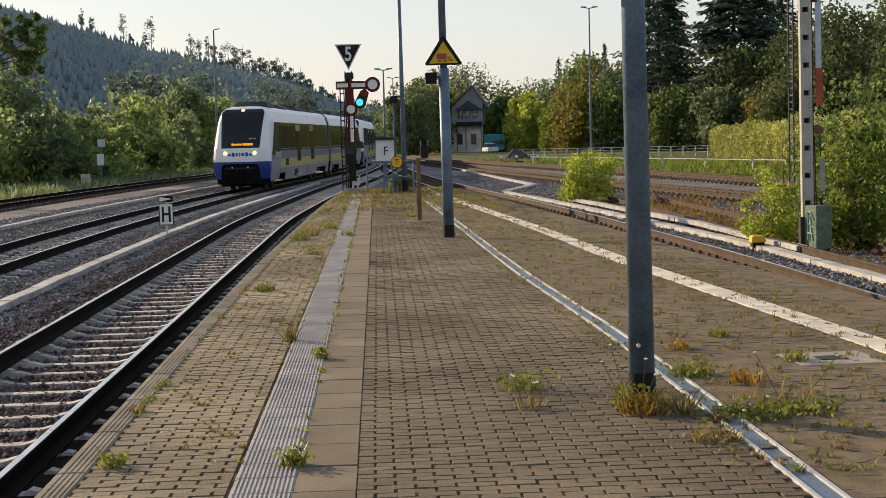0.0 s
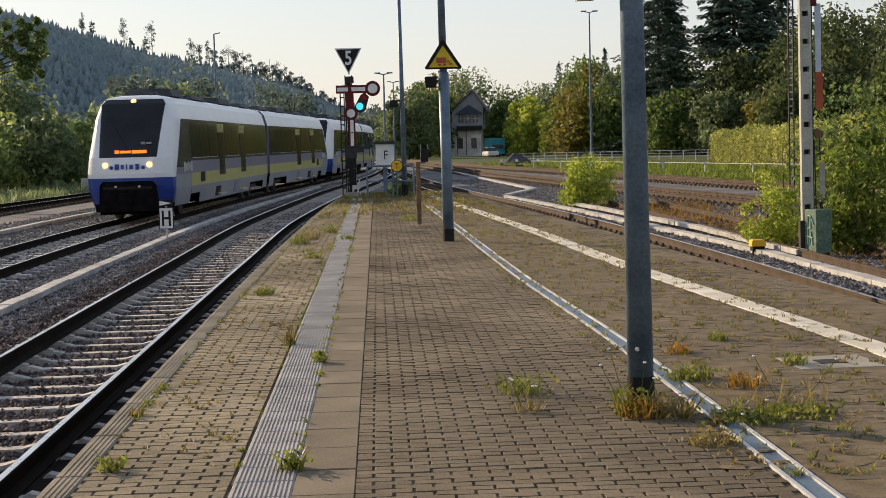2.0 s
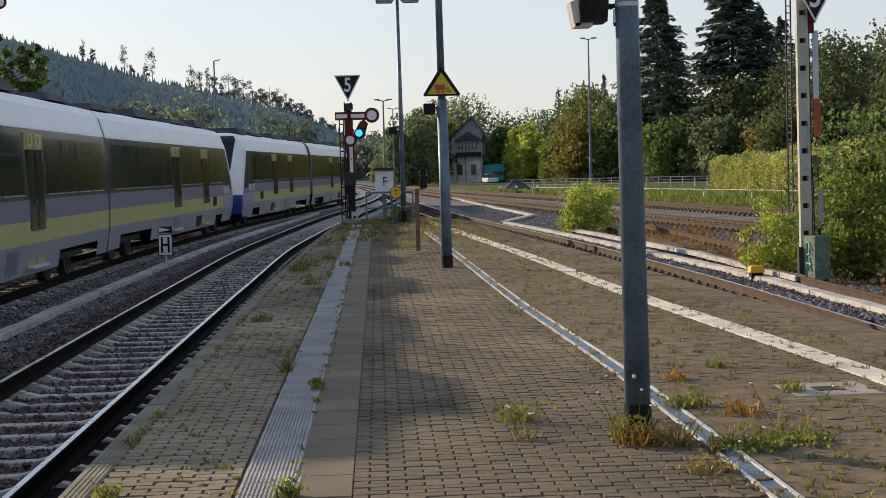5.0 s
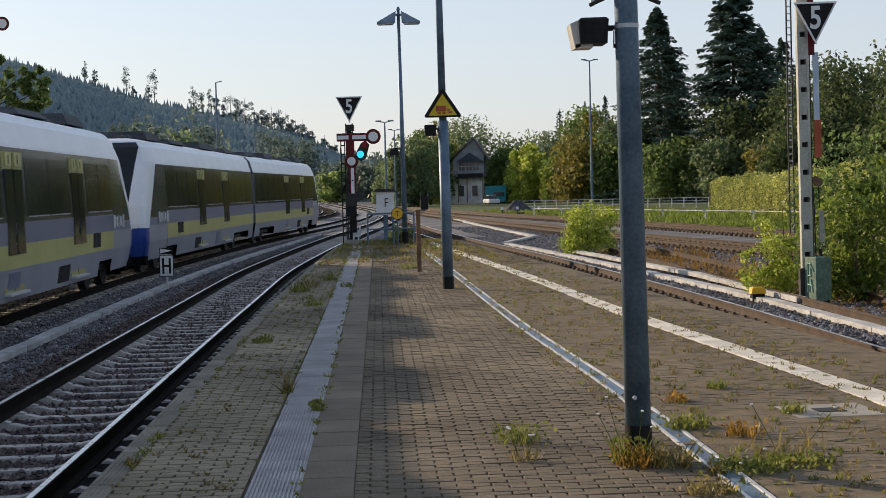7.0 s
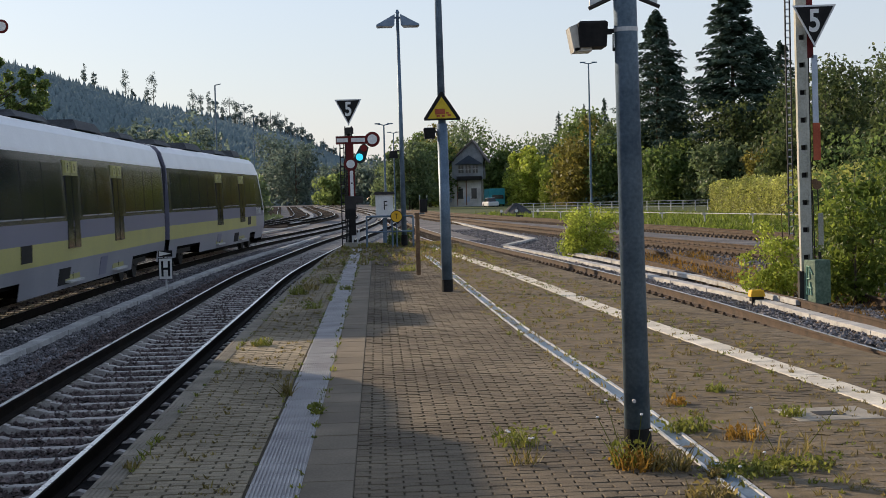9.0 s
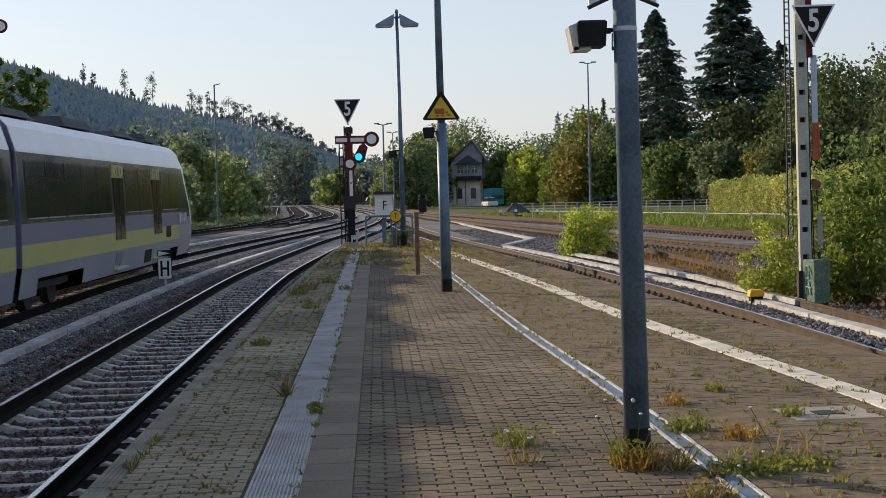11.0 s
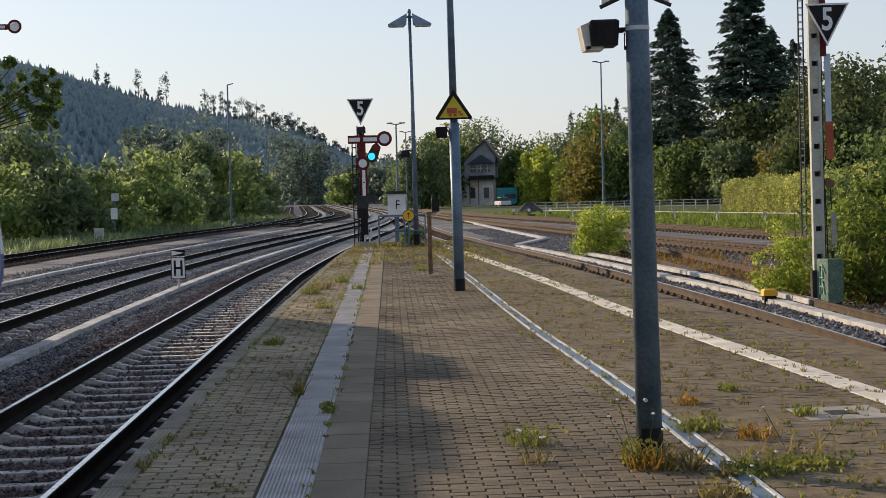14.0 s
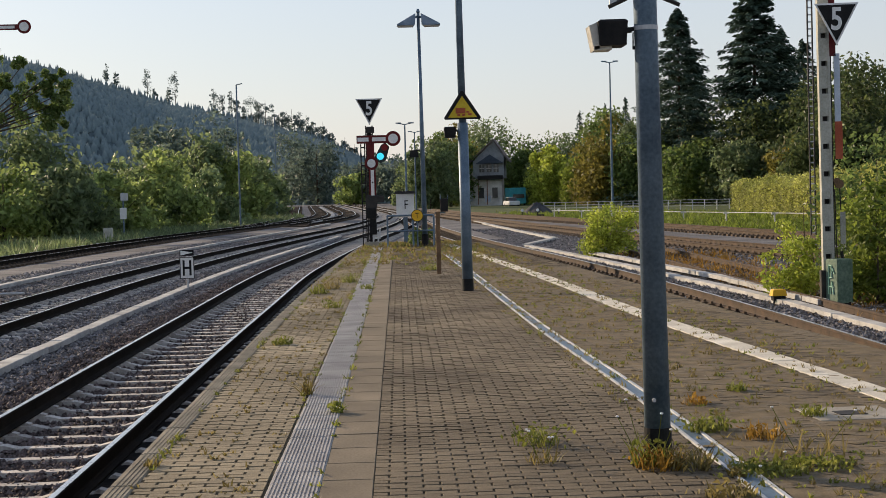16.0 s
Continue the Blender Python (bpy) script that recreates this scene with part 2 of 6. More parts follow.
# ---- shaping ----
class Form:
    """Collects the faces of one mesh."""

    def __init__(self):
        self.v, self.f = [], []

    def poly(self, *pts):
        k = len(self.v)
        self.v += [tuple(p) for p in pts]
        self.f.append(tuple(range(k, k + len(pts))))
        return self

    def box(self, c, s, rz=0.0, top=1.0, bevel=0.0):
        """A box with its centre at c and size s, turned by rz degrees; top scales its upper face; bevel cuts the upper edges."""
        k = len(self.v)
        ca, sa = math.cos(radians(rz)), math.sin(radians(rz))
        hx, hy, hz = s[0] / 2, s[1] / 2, s[2] / 2
        rings = [(-hz, 0, 1), (hz - bevel, 0, top)] + ([(hz, bevel, top)] if bevel else [])
        for z, cut, g in rings:
            for x, y in ((-hx + cut, -hy + cut), (hx - cut, -hy + cut), (hx - cut, hy - cut), (-hx + cut, hy - cut)):
                x, y = x * g, y * g
                self.v.append((c[0] + x * ca - y * sa, c[1] + x * sa + y * ca, c[2] + z))
        for r in range(len(rings) - 1):
            for i in range(4):
                a, b = k + r * 4 + i, k + r * 4 + (i + 1) % 4
                self.f.append((a, b, b + 4, a + 4))
        e = k + 4 * (len(rings) - 1)
        self.f += [(e, e + 1, e + 2, e + 3), (k + 3, k + 2, k + 1, k)]
        return self

    def tube(self, p, q, r0, r1=None, n=12, caps=True):
        p, q = Vector(p), Vector(q)
        r1 = r0 if r1 is None else r1
        w = (q - p).normalized()
        u = w.orthogonal().normalized()
        x = w.cross(u)
        k = len(self.v)
        for o, r in ((p, r0), (q, r1)):
            for i in range(n):
                a = 2 * math.pi * i / n
                self.v.append(tuple(o + (u * math.cos(a) + x * math.sin(a)) * r))
        for i in range(n):
            j = (i + 1) % n
            self.f.append((k + i, k + j, k + n + j, k + n + i))
        if caps:
            self.f += [tuple(range(k + n - 1, k - 1, -1)), tuple(range(k + n, k + 2 * n))]
        return self

    def prism(self, outline, a, b, axis="y"):
        """An outline of two coordinates drawn out from a to b along an axis."""
        put = {"y": lambda s, t, w: (s, w, t), "x": lambda s, t, w: (w, s, t), "z": lambda s, t, w: (s, t, w)}[axis]
        k, n = len(self.v), len(outline)
        for w in (a, b):
            self.v += [put(s, t, w) for s, t in outline]
        for i in range(n):
            j = (i + 1) % n
            self.f.append((k + i, k + j, k + n + j, k + n + i))
        self.f += [tuple(range(k + n - 1, k - 1, -1)), tuple(range(k + n, k + 2 * n))]
        return self

    def sweep(self, outline, line, closed=True):
        """An outline (sideways, up) drawn along a line of (x, y, z, heading x, heading y)."""
        n, first = len(outline), len(self.v)
        for x, y, z, hx, hy in line:
            self.v += [(x + s * hy, y - s * hx, z + t) for s, t in outline]
        for r in range(len(line) - 1):
            for i in range(n if closed else n - 1):
                a, b = first + r * n + i, first + r * n + (i + 1) % n
                self.f.append((a, b, b + n, a + n))
        if closed:
            e = first + (len(line) - 1) * n
            self.f += [tuple(range(first + n - 1, first - 1, -1)), tuple(range(e, e + n))]
        return self

    def ball(self, c, r, n=10, squash=1.0):
        k, m = len(self.v), n // 2
        for i in range(m + 1):
            a = math.pi * i / m
            for j in range(n):
                b = 2 * math.pi * j / n
                self.v.append((c[0] + r * math.sin(a) * math.cos(b), c[1] + r * math.sin(a) * math.sin(b), c[2] + r * squash * math.cos(a)))
        for i in range(m):
            for j in range(n):
                self.f.append((k + i * n + j, k + (i + 1) * n + j, k + (i + 1) * n + (j + 1) % n, k + i * n + (j + 1) % n))
        return self

    def mesh(self, name, material, smooth=False):
        me = bpy.data.meshes.new(name)
        me.from_pydata(self.v, [], self.f)
        me.materials.append(material)
        if smooth:
            me.polygons.foreach_set("use_smooth", [True] * len(me.polygons))
        me.update()
        return me


def part(name, form, material, parent=None, label="", smooth=False):
    ob = new(name, form.mesh(name, material, smooth))
    ob.parent = parent
    return tagged(ob, label)


def thing(name, at, label, category, group="", kind="", rz=0.0, lean=(0, 0)):
    ob = new(name)
    ob.empty_display_size = 0.2
    ob.matrix_basis = pose(at[0], at[1], at[2], lean[0], lean[1], rz)
    return tagged(ob, label, category, group, kind)


def turned(form, rx=0.0, ry=0.0, rz=0.0, at=(0, 0, 0)):
    m = pose(*at, rx, ry, rz)
    form.v = [tuple(m @ Vector(p)) for p in form.v]
    return form


class Way:
    """A smooth line in plan, given by points (x, y) with y rising."""

    def __init__(self, *pts):
        p = np.array(pts, float)
        self.y, self.x = p[:, 1], p[:, 0]
        h, d = np.diff(self.y), np.diff(self.x) / np.diff(self.y)
        self.m = np.concatenate([[d[0]], (d[:-1] * h[1:] + d[1:] * h[:-1]) / (h[1:] + h[:-1]), [d[-1]]])

    def at(self, y):
        i = int(np.clip(np.searchsorted(self.y, y) - 1, 0, len(self.y) - 2))
        h = self.y[i + 1] - self.y[i]
        u = (y - self.y[i]) / h
        if u < 0 or u > 1:
            j = 0 if u < 0 else -1
            return float(self.x[j] + self.m[j] * (y - self.y[j]))
        return float((2 * u**3 - 3 * u**2 + 1) * self.x[i] + (u**3 - 2 * u**2 + u) * h * self.m[i] + (3 * u**2 - 2 * u**3) * self.x[i + 1] + (u**3 - u**2) * h * self.m[i + 1])

    def line(self, a, b, z, step=2.0, side=0.0):
        out, n = [], max(2, int((b - a) / step) + 1)
        for y in np.linspace(a, b, n):
            dx = (self.at(y + 0.1) - self.at(y - 0.1)) / 0.2
            k = math.hypot(dx, 1)
            hx, hy = dx / k, 1 / k
            out.append((self.at(y) + side * hy, float(y) - side * hx, z, hx, hy))
        return out


RAIL = -0.55          # top of the rails, below the platform
BED = -0.815          # top of the ballast

# ---- lines in plan ----
TRACK_1 = Way((-3.36, -40), (-3.36, 0), (-3.36, 28), (-3.27, 41), (-3.0, 48), (-2.57, 57), (-1.9, 69), (-1.1, 80), (0.2, 100), (1.0, 120), (1.2, 140), (0.5, 165), (-2.2, 210), (-6.2, 270), (-10.6, 335))
TRACK_2 = Way((-7.95, -240), (-7.95, -60), (-7.95, 0), (-7.95, 26), (-7.8, 40), (-7.35, 50), (-6.75, 60), (-5.95, 70), (-5.0, 80), (-4.05, 90), (-3.2, 100), (-2.2, 115), (-1.6, 130), (-1.4, 145), (-1.9, 164), (-3.1, 186), (-4.9, 213), (-7.6, 253), (-11.6, 312), (-16.9, 390))
TRACK_3 = Way((-17.2, -40), (-16.8, 20), (-16.3, 45), (-15.7, 60), (-14.6, 76), (-13.1, 92), (-11.1, 110), (-9.2, 130), (-8.7, 150), (-9.6, 175), (-11.2, 200), (-14.6, 250), (-20, 330))
TRACK_4 = Way((-12.4, 98), (-11.4, 112), (-11.1, 130), (-12.6, 165), (-15.6, 210), (-19.3, 265), (-23.7, 330))
TRACK_5 = Way((-7.9, 112), (-6.6, 128), (-5.6, 150), (-6.5, 180), (-8.5, 210), (-12.5, 270), (-16.6, 330))
TRACK_R = Way((5.66, -40), (5.66, 5), (5.66, 18), (5.58, 24), (5.35, 31), (4.6, 45), (3.45, 60), (2.3, 80), (1.6, 100), (1.25, 120), (1.2, 135))
TRACK_S = Way((8.75, 4), (8.75, 30), (8.9, 52))
TRACK_B = Way((16.5, 10), (14.7, 32), (13.0, 47), (11.2, 61), (9.0, 83), (6.6, 113), (4.4, 145), (2.5, 180))
TRACK_C = Way((24, 15), (21, 38), (18, 58), (15.5, 80), (12.5, 105), (9.5, 130), (6.0, 165), (3.5, 195))
LEFT_EDGE = Way((-1.69, -20), (-1.69, 5), (-1.69, 20), (-1.61, 27), (-1.5, 35), (-1.22, 46))
WHITE_LINE = Way((4.3, -20), (4.0, 4), (3.66, 10.5), (3.34, 14.5), (3.08, 18), (2.79, 24), (2.08, 35.3), (1.5, 45))
CHANNEL = Way((1.95, -20), (1.93, 4), (1.90, 8), (1.86, 10.75), (1.65, 16.5), (1.53, 22), (1.42, 28), (1.2, 38))
RIGHT_GAP = 1.20      # from the white line to the platform's edge
PLATFORM_END = 45.5

# ---- ground ----
g = Form()
for x0, x1 in ((-3000, -60), (-60, 60), (60, 3000)):
    for y0, y1 in ((-3000, -60), (-60, 420), (420, 3000)):
        g.poly((x0, y0, BED), (x1, y0, BED), (x1, y1, BED), (x0, y1, BED))
tagged(part("ground", g, GROUND), "dark gravel yard ground between the tracks", "ground", kind="structure")
g = Form()
for k in range(40):
    y0, y1 = 20 + k * 8, 28 + k * 8
    a, b = TRACK_3.at(y0) - 4.0, TRACK_3.at(y1) - 4.0
    g.poly((a - 90, y0, BED + 0.05), (a, y0, BED + 0.012), (b, y1, BED + 0.012), (b - 90, y1, BED + 0.05))
tagged(part("verge", g, MEADOW), "overgrown green verge beside the outer track", "verge", kind="structure")
g = Form()
for k in range(20):
    y0, y1 = 40 + k * 12, 52 + k * 12
    a, b = TRACK_C.at(y0) + 3.0, TRACK_C.at(y1) + 3.0
    g.poly((a, y0, BED + 0.012), (a + 120, y0, BED + 0.06), (b + 120, y1, BED + 0.06), (b, y1, BED + 0.012))
tagged(part("meadow", g, MEADOW), "green grass strip behind the sidings", "grass", kind="structure")

# ---- platform ----
plat = thing("platform", (0, 0, 0), "paved island platform with weeds in its joints", "platform", kind="structure")
body = Form()
for k in range(-10, 23):
    y0, y1 = k * 2.0, min(k * 2.0 + 2.0, PLATFORM_END)
    if y1 <= y0:
        continue
    l0, l1 = LEFT_EDGE.at(y0) + 0.03, LEFT_EDGE.at(y1) + 0.03
    r0, r1 = WHITE_LINE.at(y0) + RIGHT_GAP, WHITE_LINE.at(y1) + RIGHT_GAP
    body.poly((l0, y0, -0.008), (r0, y0, -0.012), (r1, y1, -0.012), (l1, y1, -0.012))
    body.poly((r0, y0, -0.008), (r0, y0, -1.0), (r1, y1, -1.0), (r1, y1, -0.012))
a, b = LEFT_EDGE.at(PLATFORM_END), WHITE_LINE.at(PLATFORM_END) + RIGHT_GAP
body.poly((a, PLATFORM_END, -0.012), (b, PLATFORM_END, -0.012), (b, PLATFORM_END + 2.5, BED - 0.05), (a, PLATFORM_END + 2.5, BED - 0.05))
part("platform_bed", body, JOINT, plat)
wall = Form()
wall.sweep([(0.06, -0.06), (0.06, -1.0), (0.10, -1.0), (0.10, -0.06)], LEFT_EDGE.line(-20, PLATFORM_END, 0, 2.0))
part("retaining_wall", wall, PLATWALL, plat, "dark platform wall above the track")


def laid(name, way, a, b, length, form, material, z=0.0, side=0.0, parent=None, start=0):
    """Pieces laid end to end along a line, sharing one mesh."""
    me = form.mesh(name, material)
    y = a
    while y < b:
        dx = (way.at(y + 0.3) - way.at(y - 0.3)) / 0.6
        ob = new(name, me)
        ob.parent = parent or plat
        ob.matrix_basis = pose(way.at(y) + side, y, z + random.uniform(-0.002, 0.002), 0, random.uniform(-0.3, 0.3), -math.degrees(math.atan(dx)) + random.uniform(-0.2, 0.2))
        y += length


# edge stones: a ribbed upper face and an overhanging front
stone = Form()
stone.box((0.078, 0, -0.07), (0.156, 0.985, 0.14), bevel=0.010)
for i in range(4):
    stone.box((0.036 + i * 0.028, 0, 0.002), (0.016, 0.97, 0.0024))
laid("edge_stone", LEFT_EDGE, -4.5, PLATFORM_END - 0.4, 1.0, stone, EDGE)
# tactile slabs with long ribs
slab = Form().box((0, 0, -0.03), (0.296, 0.296, 0.055), bevel=0.003)
for i in range(13):
    slab.box((-0.132 + i * 0.022, 0, 0.0005), (0.0105, 0.294, 0.009), top=0.97)
STRIP = Way((-0.635, -20), (-0.635, 20), (-0.66, 32), (-0.68, 45))
laid("tactile_slab", STRIP, 5.7, PLATFORM_END - 2.5, 0.30, slab, TACTILE)
laid("slab", Way((-0.335, -20), (-0.335, 20), (-0.345, 32), (-0.35, 45)), 5.7, PLATFORM_END - 2.5, 0.51, Form().box((0, 0, -0.028), (0.296, 0.496, 0.056), bevel=0.004), SLAB)
laid("white_slab", WHITE_LINE, -2, PLATFORM_END - 1, 0.50, Form().box((0, 0, -0.024), (0.27, 0.494, 0.056), bevel=0.004), WHITELINE)
# the drain: two pale rims and a grey trough between them
for s, w, z, material, nm in ((-0.062, 0.022, 0.006, GALVLIGHT, "drain_rim"), (0.062, 0.022, 0.006, GALVLIGHT, "drain_rim"), (0, 0.094, -0.004, GALV, "drain_grate")):
    part(nm, Form().sweep([(s - w / 2, z), (s - w / 2, z - 0.05), (s + w / 2, z - 0.05), (s + w / 2, z)], CHANNEL.line(-6, 37, 0, 1.0)), material, plat)
part("drain_cover", Form().box((0, 0, -0.02), (0.62, 0.55, 0.046), bevel=0.006), CONCRETE, plat, "square concrete shaft cover").matrix_basis = pose(3.12, 9.75, 0, rz=3)
part("drain_grille", Form().box((0, 0, 0.0), (0.20, 0.16, 0.012)), DARKIRON, plat).matrix_basis = pose(3.12, 9.75, 0.002, rz=3)

# ---- tracks ----
RAIL_SHAPE = [(-0.075, -0.172), (-0.075, -0.160), (-0.02, -0.145), (-0.009, -0.13), (-0.009, -0.045), (-0.036, -0.035), (-0.036, -0.006), (-0.028, -0.001), (0.028, -0.001), (0.036, -0.006), (0.036, -0.035), (0.009, -0.045), (0.009, -0.13), (0.02, -0.145), (0.075, -0.160), (0.075, -0.172)]
HEAD = [(-0.025, 0.0012), (0.025, 0.0012), (0.025, -0.004), (-0.025, -0.004)]
CONC_SLEEPER = Form()
for sx in (-1, 1):
    CONC_SLEEPER.prism([(sx * 1.20, -0.20), (sx * 1.20, -0.045), (sx * 1.14, 0.0), (sx * 0.52, 0.0), (sx * 0.40, -0.03), (0, -0.03), (0, -0.20)][::sx], -0.065, 0.065)
    CONC_SLEEPER.prism([(sx * 0.56, -0.002), (sx * 0.56, 0.02), (sx * 0.62, 0.035), (sx * 0.66, 0.01), (sx * 0.66, -0.002)], -0.05, 0.05)
    CONC_SLEEPER.prism([(sx * 0.85, -0.002), (sx * 0.85, 0.01), (sx * 0.89, 0.035), (sx * 0.95, 0.02), (sx * 0.95, -0.002)], -0.05, 0.05)
WOOD_SLEEPER = Form().box((0, 0, -0.08), (2.5, 0.25, 0.16), bevel=0.012)
for sx in (-1, 1):
    WOOD_SLEEPER.box((sx * 0.753, 0, 0.012), (0.34, 0.15, 0.024)).box((sx * 0.66, 0, 0.04), (0.05, 0.05, 0.05)).box((sx * 0.85, 0, 0.04), (0.05, 0.05, 0.05))


def track(label, way, a, b, near, sleeper, material, z=RAIL, polished=True, side=None):
    """A track from a to b with 1.435 m between its rails; single sleepers along the stretch near, the rest as one part."""
    tr = thing("track", (0, 0, 0), label, "railway track", kind="structure")
    for s in (-0.7535, 0.7535):
        line = way.line(a, b, z, 2.0, s)
        rail = part("rail", Form().sweep(RAIL_SHAPE, line), side or RUST, tr)
        part("rail_head", Form().sweep(HEAD, line), RAILTOP if polished else RUST, rail, "worn running surface")
    me, rest, y = sleeper.mesh("sleeper", material), Form(), a
    while y < b:
        dx = (way.at(y + 0.5) - way.at(y - 0.5))
        m = pose(way.at(y) + random.uniform(-0.02, 0.02), y, z - 0.178 + random.uniform(-0.006, 0.004), 0, 0, -math.degrees(math.atan(dx)) + random.uniform(-0.5, 0.5))
        if near[0] <= y <= near[1]:
            ob = new("sleeper", me)
            ob.parent, ob.matrix_basis = tr, m
        else:
            rest.box((m.translation.x, y, z - 0.22), (2.45, 0.19, 0.10), -math.degrees(math.atan(dx)))
        y += 0.6
    if rest.v:
        tagged(part("sleeper_rows", rest, material, tr), kind="stuff")
    return tr


track("main track with bright rails beside the platform", TRACK_1, -12, 330, (7, 90), CONC_SLEEPER, SLEEPER, side=RAILDARK)
track("main track with bright rails that carries the train", TRACK_2, -120, 385, (18, 110), CONC_SLEEPER, SLEEPER, side=RAILDARK)
track("outer track beside the green verge", TRACK_3, -20, 325, (45, 120), WOOD_SLEEPER, WOODSLEEPER, side=RAILDARK)
track("far yard track that branches off beyond the bushes", TRACK_4, 98, 325, (98, 110), WOOD_SLEEPER, WOODSLEEPER, side=RAILDARK)
track("far yard track between the main tracks", TRACK_5, 112, 325, (112, 120), WOOD_SLEEPER, WOODSLEEPER, side=RAILDARK)
track("track with rusty rail sides beyond the white line", TRACK_R, -12, 132, (12, 70), WOOD_SLEEPER, WOODSLEEPER)
track("overgrown siding with rusty rails", TRACK_S, 4, 52, (22, 52), WOOD_SLEEPER, WOODSLEEPER, RAIL - 0.03, False)
track("brown siding with rusty rails", TRACK_B, 10, 178, (35, 90), WOOD_SLEEPER, WOODSLEEPER, RAIL, False)
track("brown outer siding with rusty rails", TRACK_C, 15, 192, (45, 110), WOOD_SLEEPER, WOODSLEEPER, RAIL, False)


def trough(label, way, a, b, z, width=0.30):
    t = thing("cable_trough", (0, 0, 0), label, "cable trough", kind="structure")
    me, y = Form().box((0, 0, -0.05), (width, 0.985, 0.10), bevel=0.008).mesh("lid", TROUGH), a
    while y < b:
        dx = (way.at(y + 0.5) - way.at(y - 0.5))
        ob = new("lid", me)
        ob.parent = t
        ob.matrix_basis = pose(way.at(y) + random.uniform(-0.012, 0.012), y, z + random.uniform(-0.006, 0.006), random.uniform(-0.4, 0.4), random.uniform(-0.6, 0.6), -math.degrees(math.atan(dx)))
        y += 1.0


trough("pale concrete cable trough between the main tracks", Way((-5.75, -10), (-5.72, 15), (-5.70, 30), (-5.5, 42), (-5.1, 52), (-4.5, 62), (-3.8, 73), (-3.1, 84)), -6, 80, -0.66, 0.24)
trough("pale concrete cable trough beside the outer track", Way((-11.6, -10), (-11.5, 30), (-11.0, 50), (-10.0, 65), (-8.6, 82), (-7.0, 100), (-5.6, 120)), 0, 118, -0.66, 0.24)
trough("pale concrete cable trough in the far yard", Way((-7.6, 116), (-7.2, 150), (-8.5, 180), (-10.6, 210), (-15.7, 285)), 124, 285, -0.64, 0.40)
trough("pale concrete cable trough beside the right track", Way((7.75, -5), (7.72, 20), (7.55, 30), (7.05, 38), (6.2, 50), (5.3, 60.5)), 2, 60, -0.68, 0.26)
trough("pale concrete cable trough bending across the yard", Way((5.4, 60.5), (7.5, 68)), 61, 67.6, -0.68)
trough("pale concrete cable trough running on across the yard", Way((7.5, 68), (7.0, 80), (6.4, 98), (5.9, 115)), 68.4, 112, -0.68)
trough("narrow line of old concrete lids", Way((8.0, 27), (7.9, 34), (7.4, 42), (6.7, 52)), 27, 51, -0.60, 0.22)

# near-black strip between the right rail and the platform wall
wall_foot = Form()
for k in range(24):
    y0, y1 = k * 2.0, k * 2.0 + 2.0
    wall_foot.poly((TRACK_1.at(y0) + 0.80, y0, -0.728), (LEFT_EDGE.at(y0) + 0.12, y0, -0.715), (LEFT_EDGE.at(y1) + 0.12, y1, -0.715), (TRACK_1.at(y1) + 0.80, y1, -0.728))
tagged(part("dark_strip", wall_foot, BALLASTDARK), "black ballast strip along the platform wall", "ballast", kind="structure")
# ballast stones lying loose
SHAPES = []
for k in range(6):
    pts = [Vector((random.uniform(0.7, 1.1), 0, 0)), Vector((-random.uniform(0.7, 1.1), 0.1, 0)), Vector((0.1, random.uniform(0.7, 1.1), 0)), Vector((0, -random.uniform(0.7, 1.1), 0.1)), Vector((0.2, 0.1, random.uniform(0.6, 0.9))), Vector((-0.2, 0, -0.6))]
    SHAPES.append(pts)
FACES = ((0, 2, 4), (2, 1, 4), (1, 3, 4), (3, 0, 4), (2, 0, 5), (1, 2, 5), (3, 1, 5), (0, 3, 5))


def ballast(label, way, x0, x1, a, b, count, z, size=0.035, material=None):
    v, f = [], []
    for i in range(count):
        y = a + (b - a) * random.random() ** 1.6
        x, s = way.at(y) + random.uniform(x0, x1), size * random.uniform(0.6, 1.35)
        t, k, c = random.uniform(0, 6.28), len(v), Vector((x, y, z + random.uniform(-0.02, 0.025)))
        ca, sa = math.cos(t) * s, math.sin(t) * s
        v += [(c.x + p.x * ca - p.y * sa, c.y + p.x * sa + p.y * ca, c.z + p.z * s) for p in SHAPES[i % 6]]
        f += [(k + p, k + q, k + r) for p, q, r in FACES]
    me = bpy.data.meshes.new("ballast")
    me.from_pydata(v, [], f)
    me.materials.append(material or STONE)
    tagged(new("ballast", me), label, "ballast", kind="stuff")


ballast("loose grey-brown ballast stones in the platform track", TRACK_1, -1.9, 0.86, 8, 60, 40000, -0.79, 0.032, BROWNSTONE)
ballast("loose grey ballast stones between the main tracks", TRACK_1, -4.4, -1.6, 14, 80, 26000, -0.77)
ballast("loose grey ballast stones in the second track", TRACK_2, -5.5, 1.4, 20, 90, 26000, -0.785, 0.04)
ballast("loose dark ballast stones beside the right track", TRACK_R, -1.2, 3.0, 17, 70, 22000, -0.775, 0.04)
ballast("loose dark ballast stones on the siding ground", TRACK_R, 2.6, 8.0, 24, 90, 14000, -0.79, 0.05)


# ---- train ----
PITCH_OF_CARS = 22.3
SECTION = [(0.36, 1.27), (0.95, 1.365), (1.38, 1.375), (1.90, 1.375), (3.12, 1.315), (3.20, 1.30), (3.62, 1.17), (3.80, 1.0), (3.90, 0.62), (3.93, 0.0)]


def half_width(z):
    return float(np.interp(z, [s[0] for s in SECTION], [s[1] for s in SECTION]))


BACK, SHOULDER = -10.86, 7.3      # ends of the straight body; the nose goes on to the front


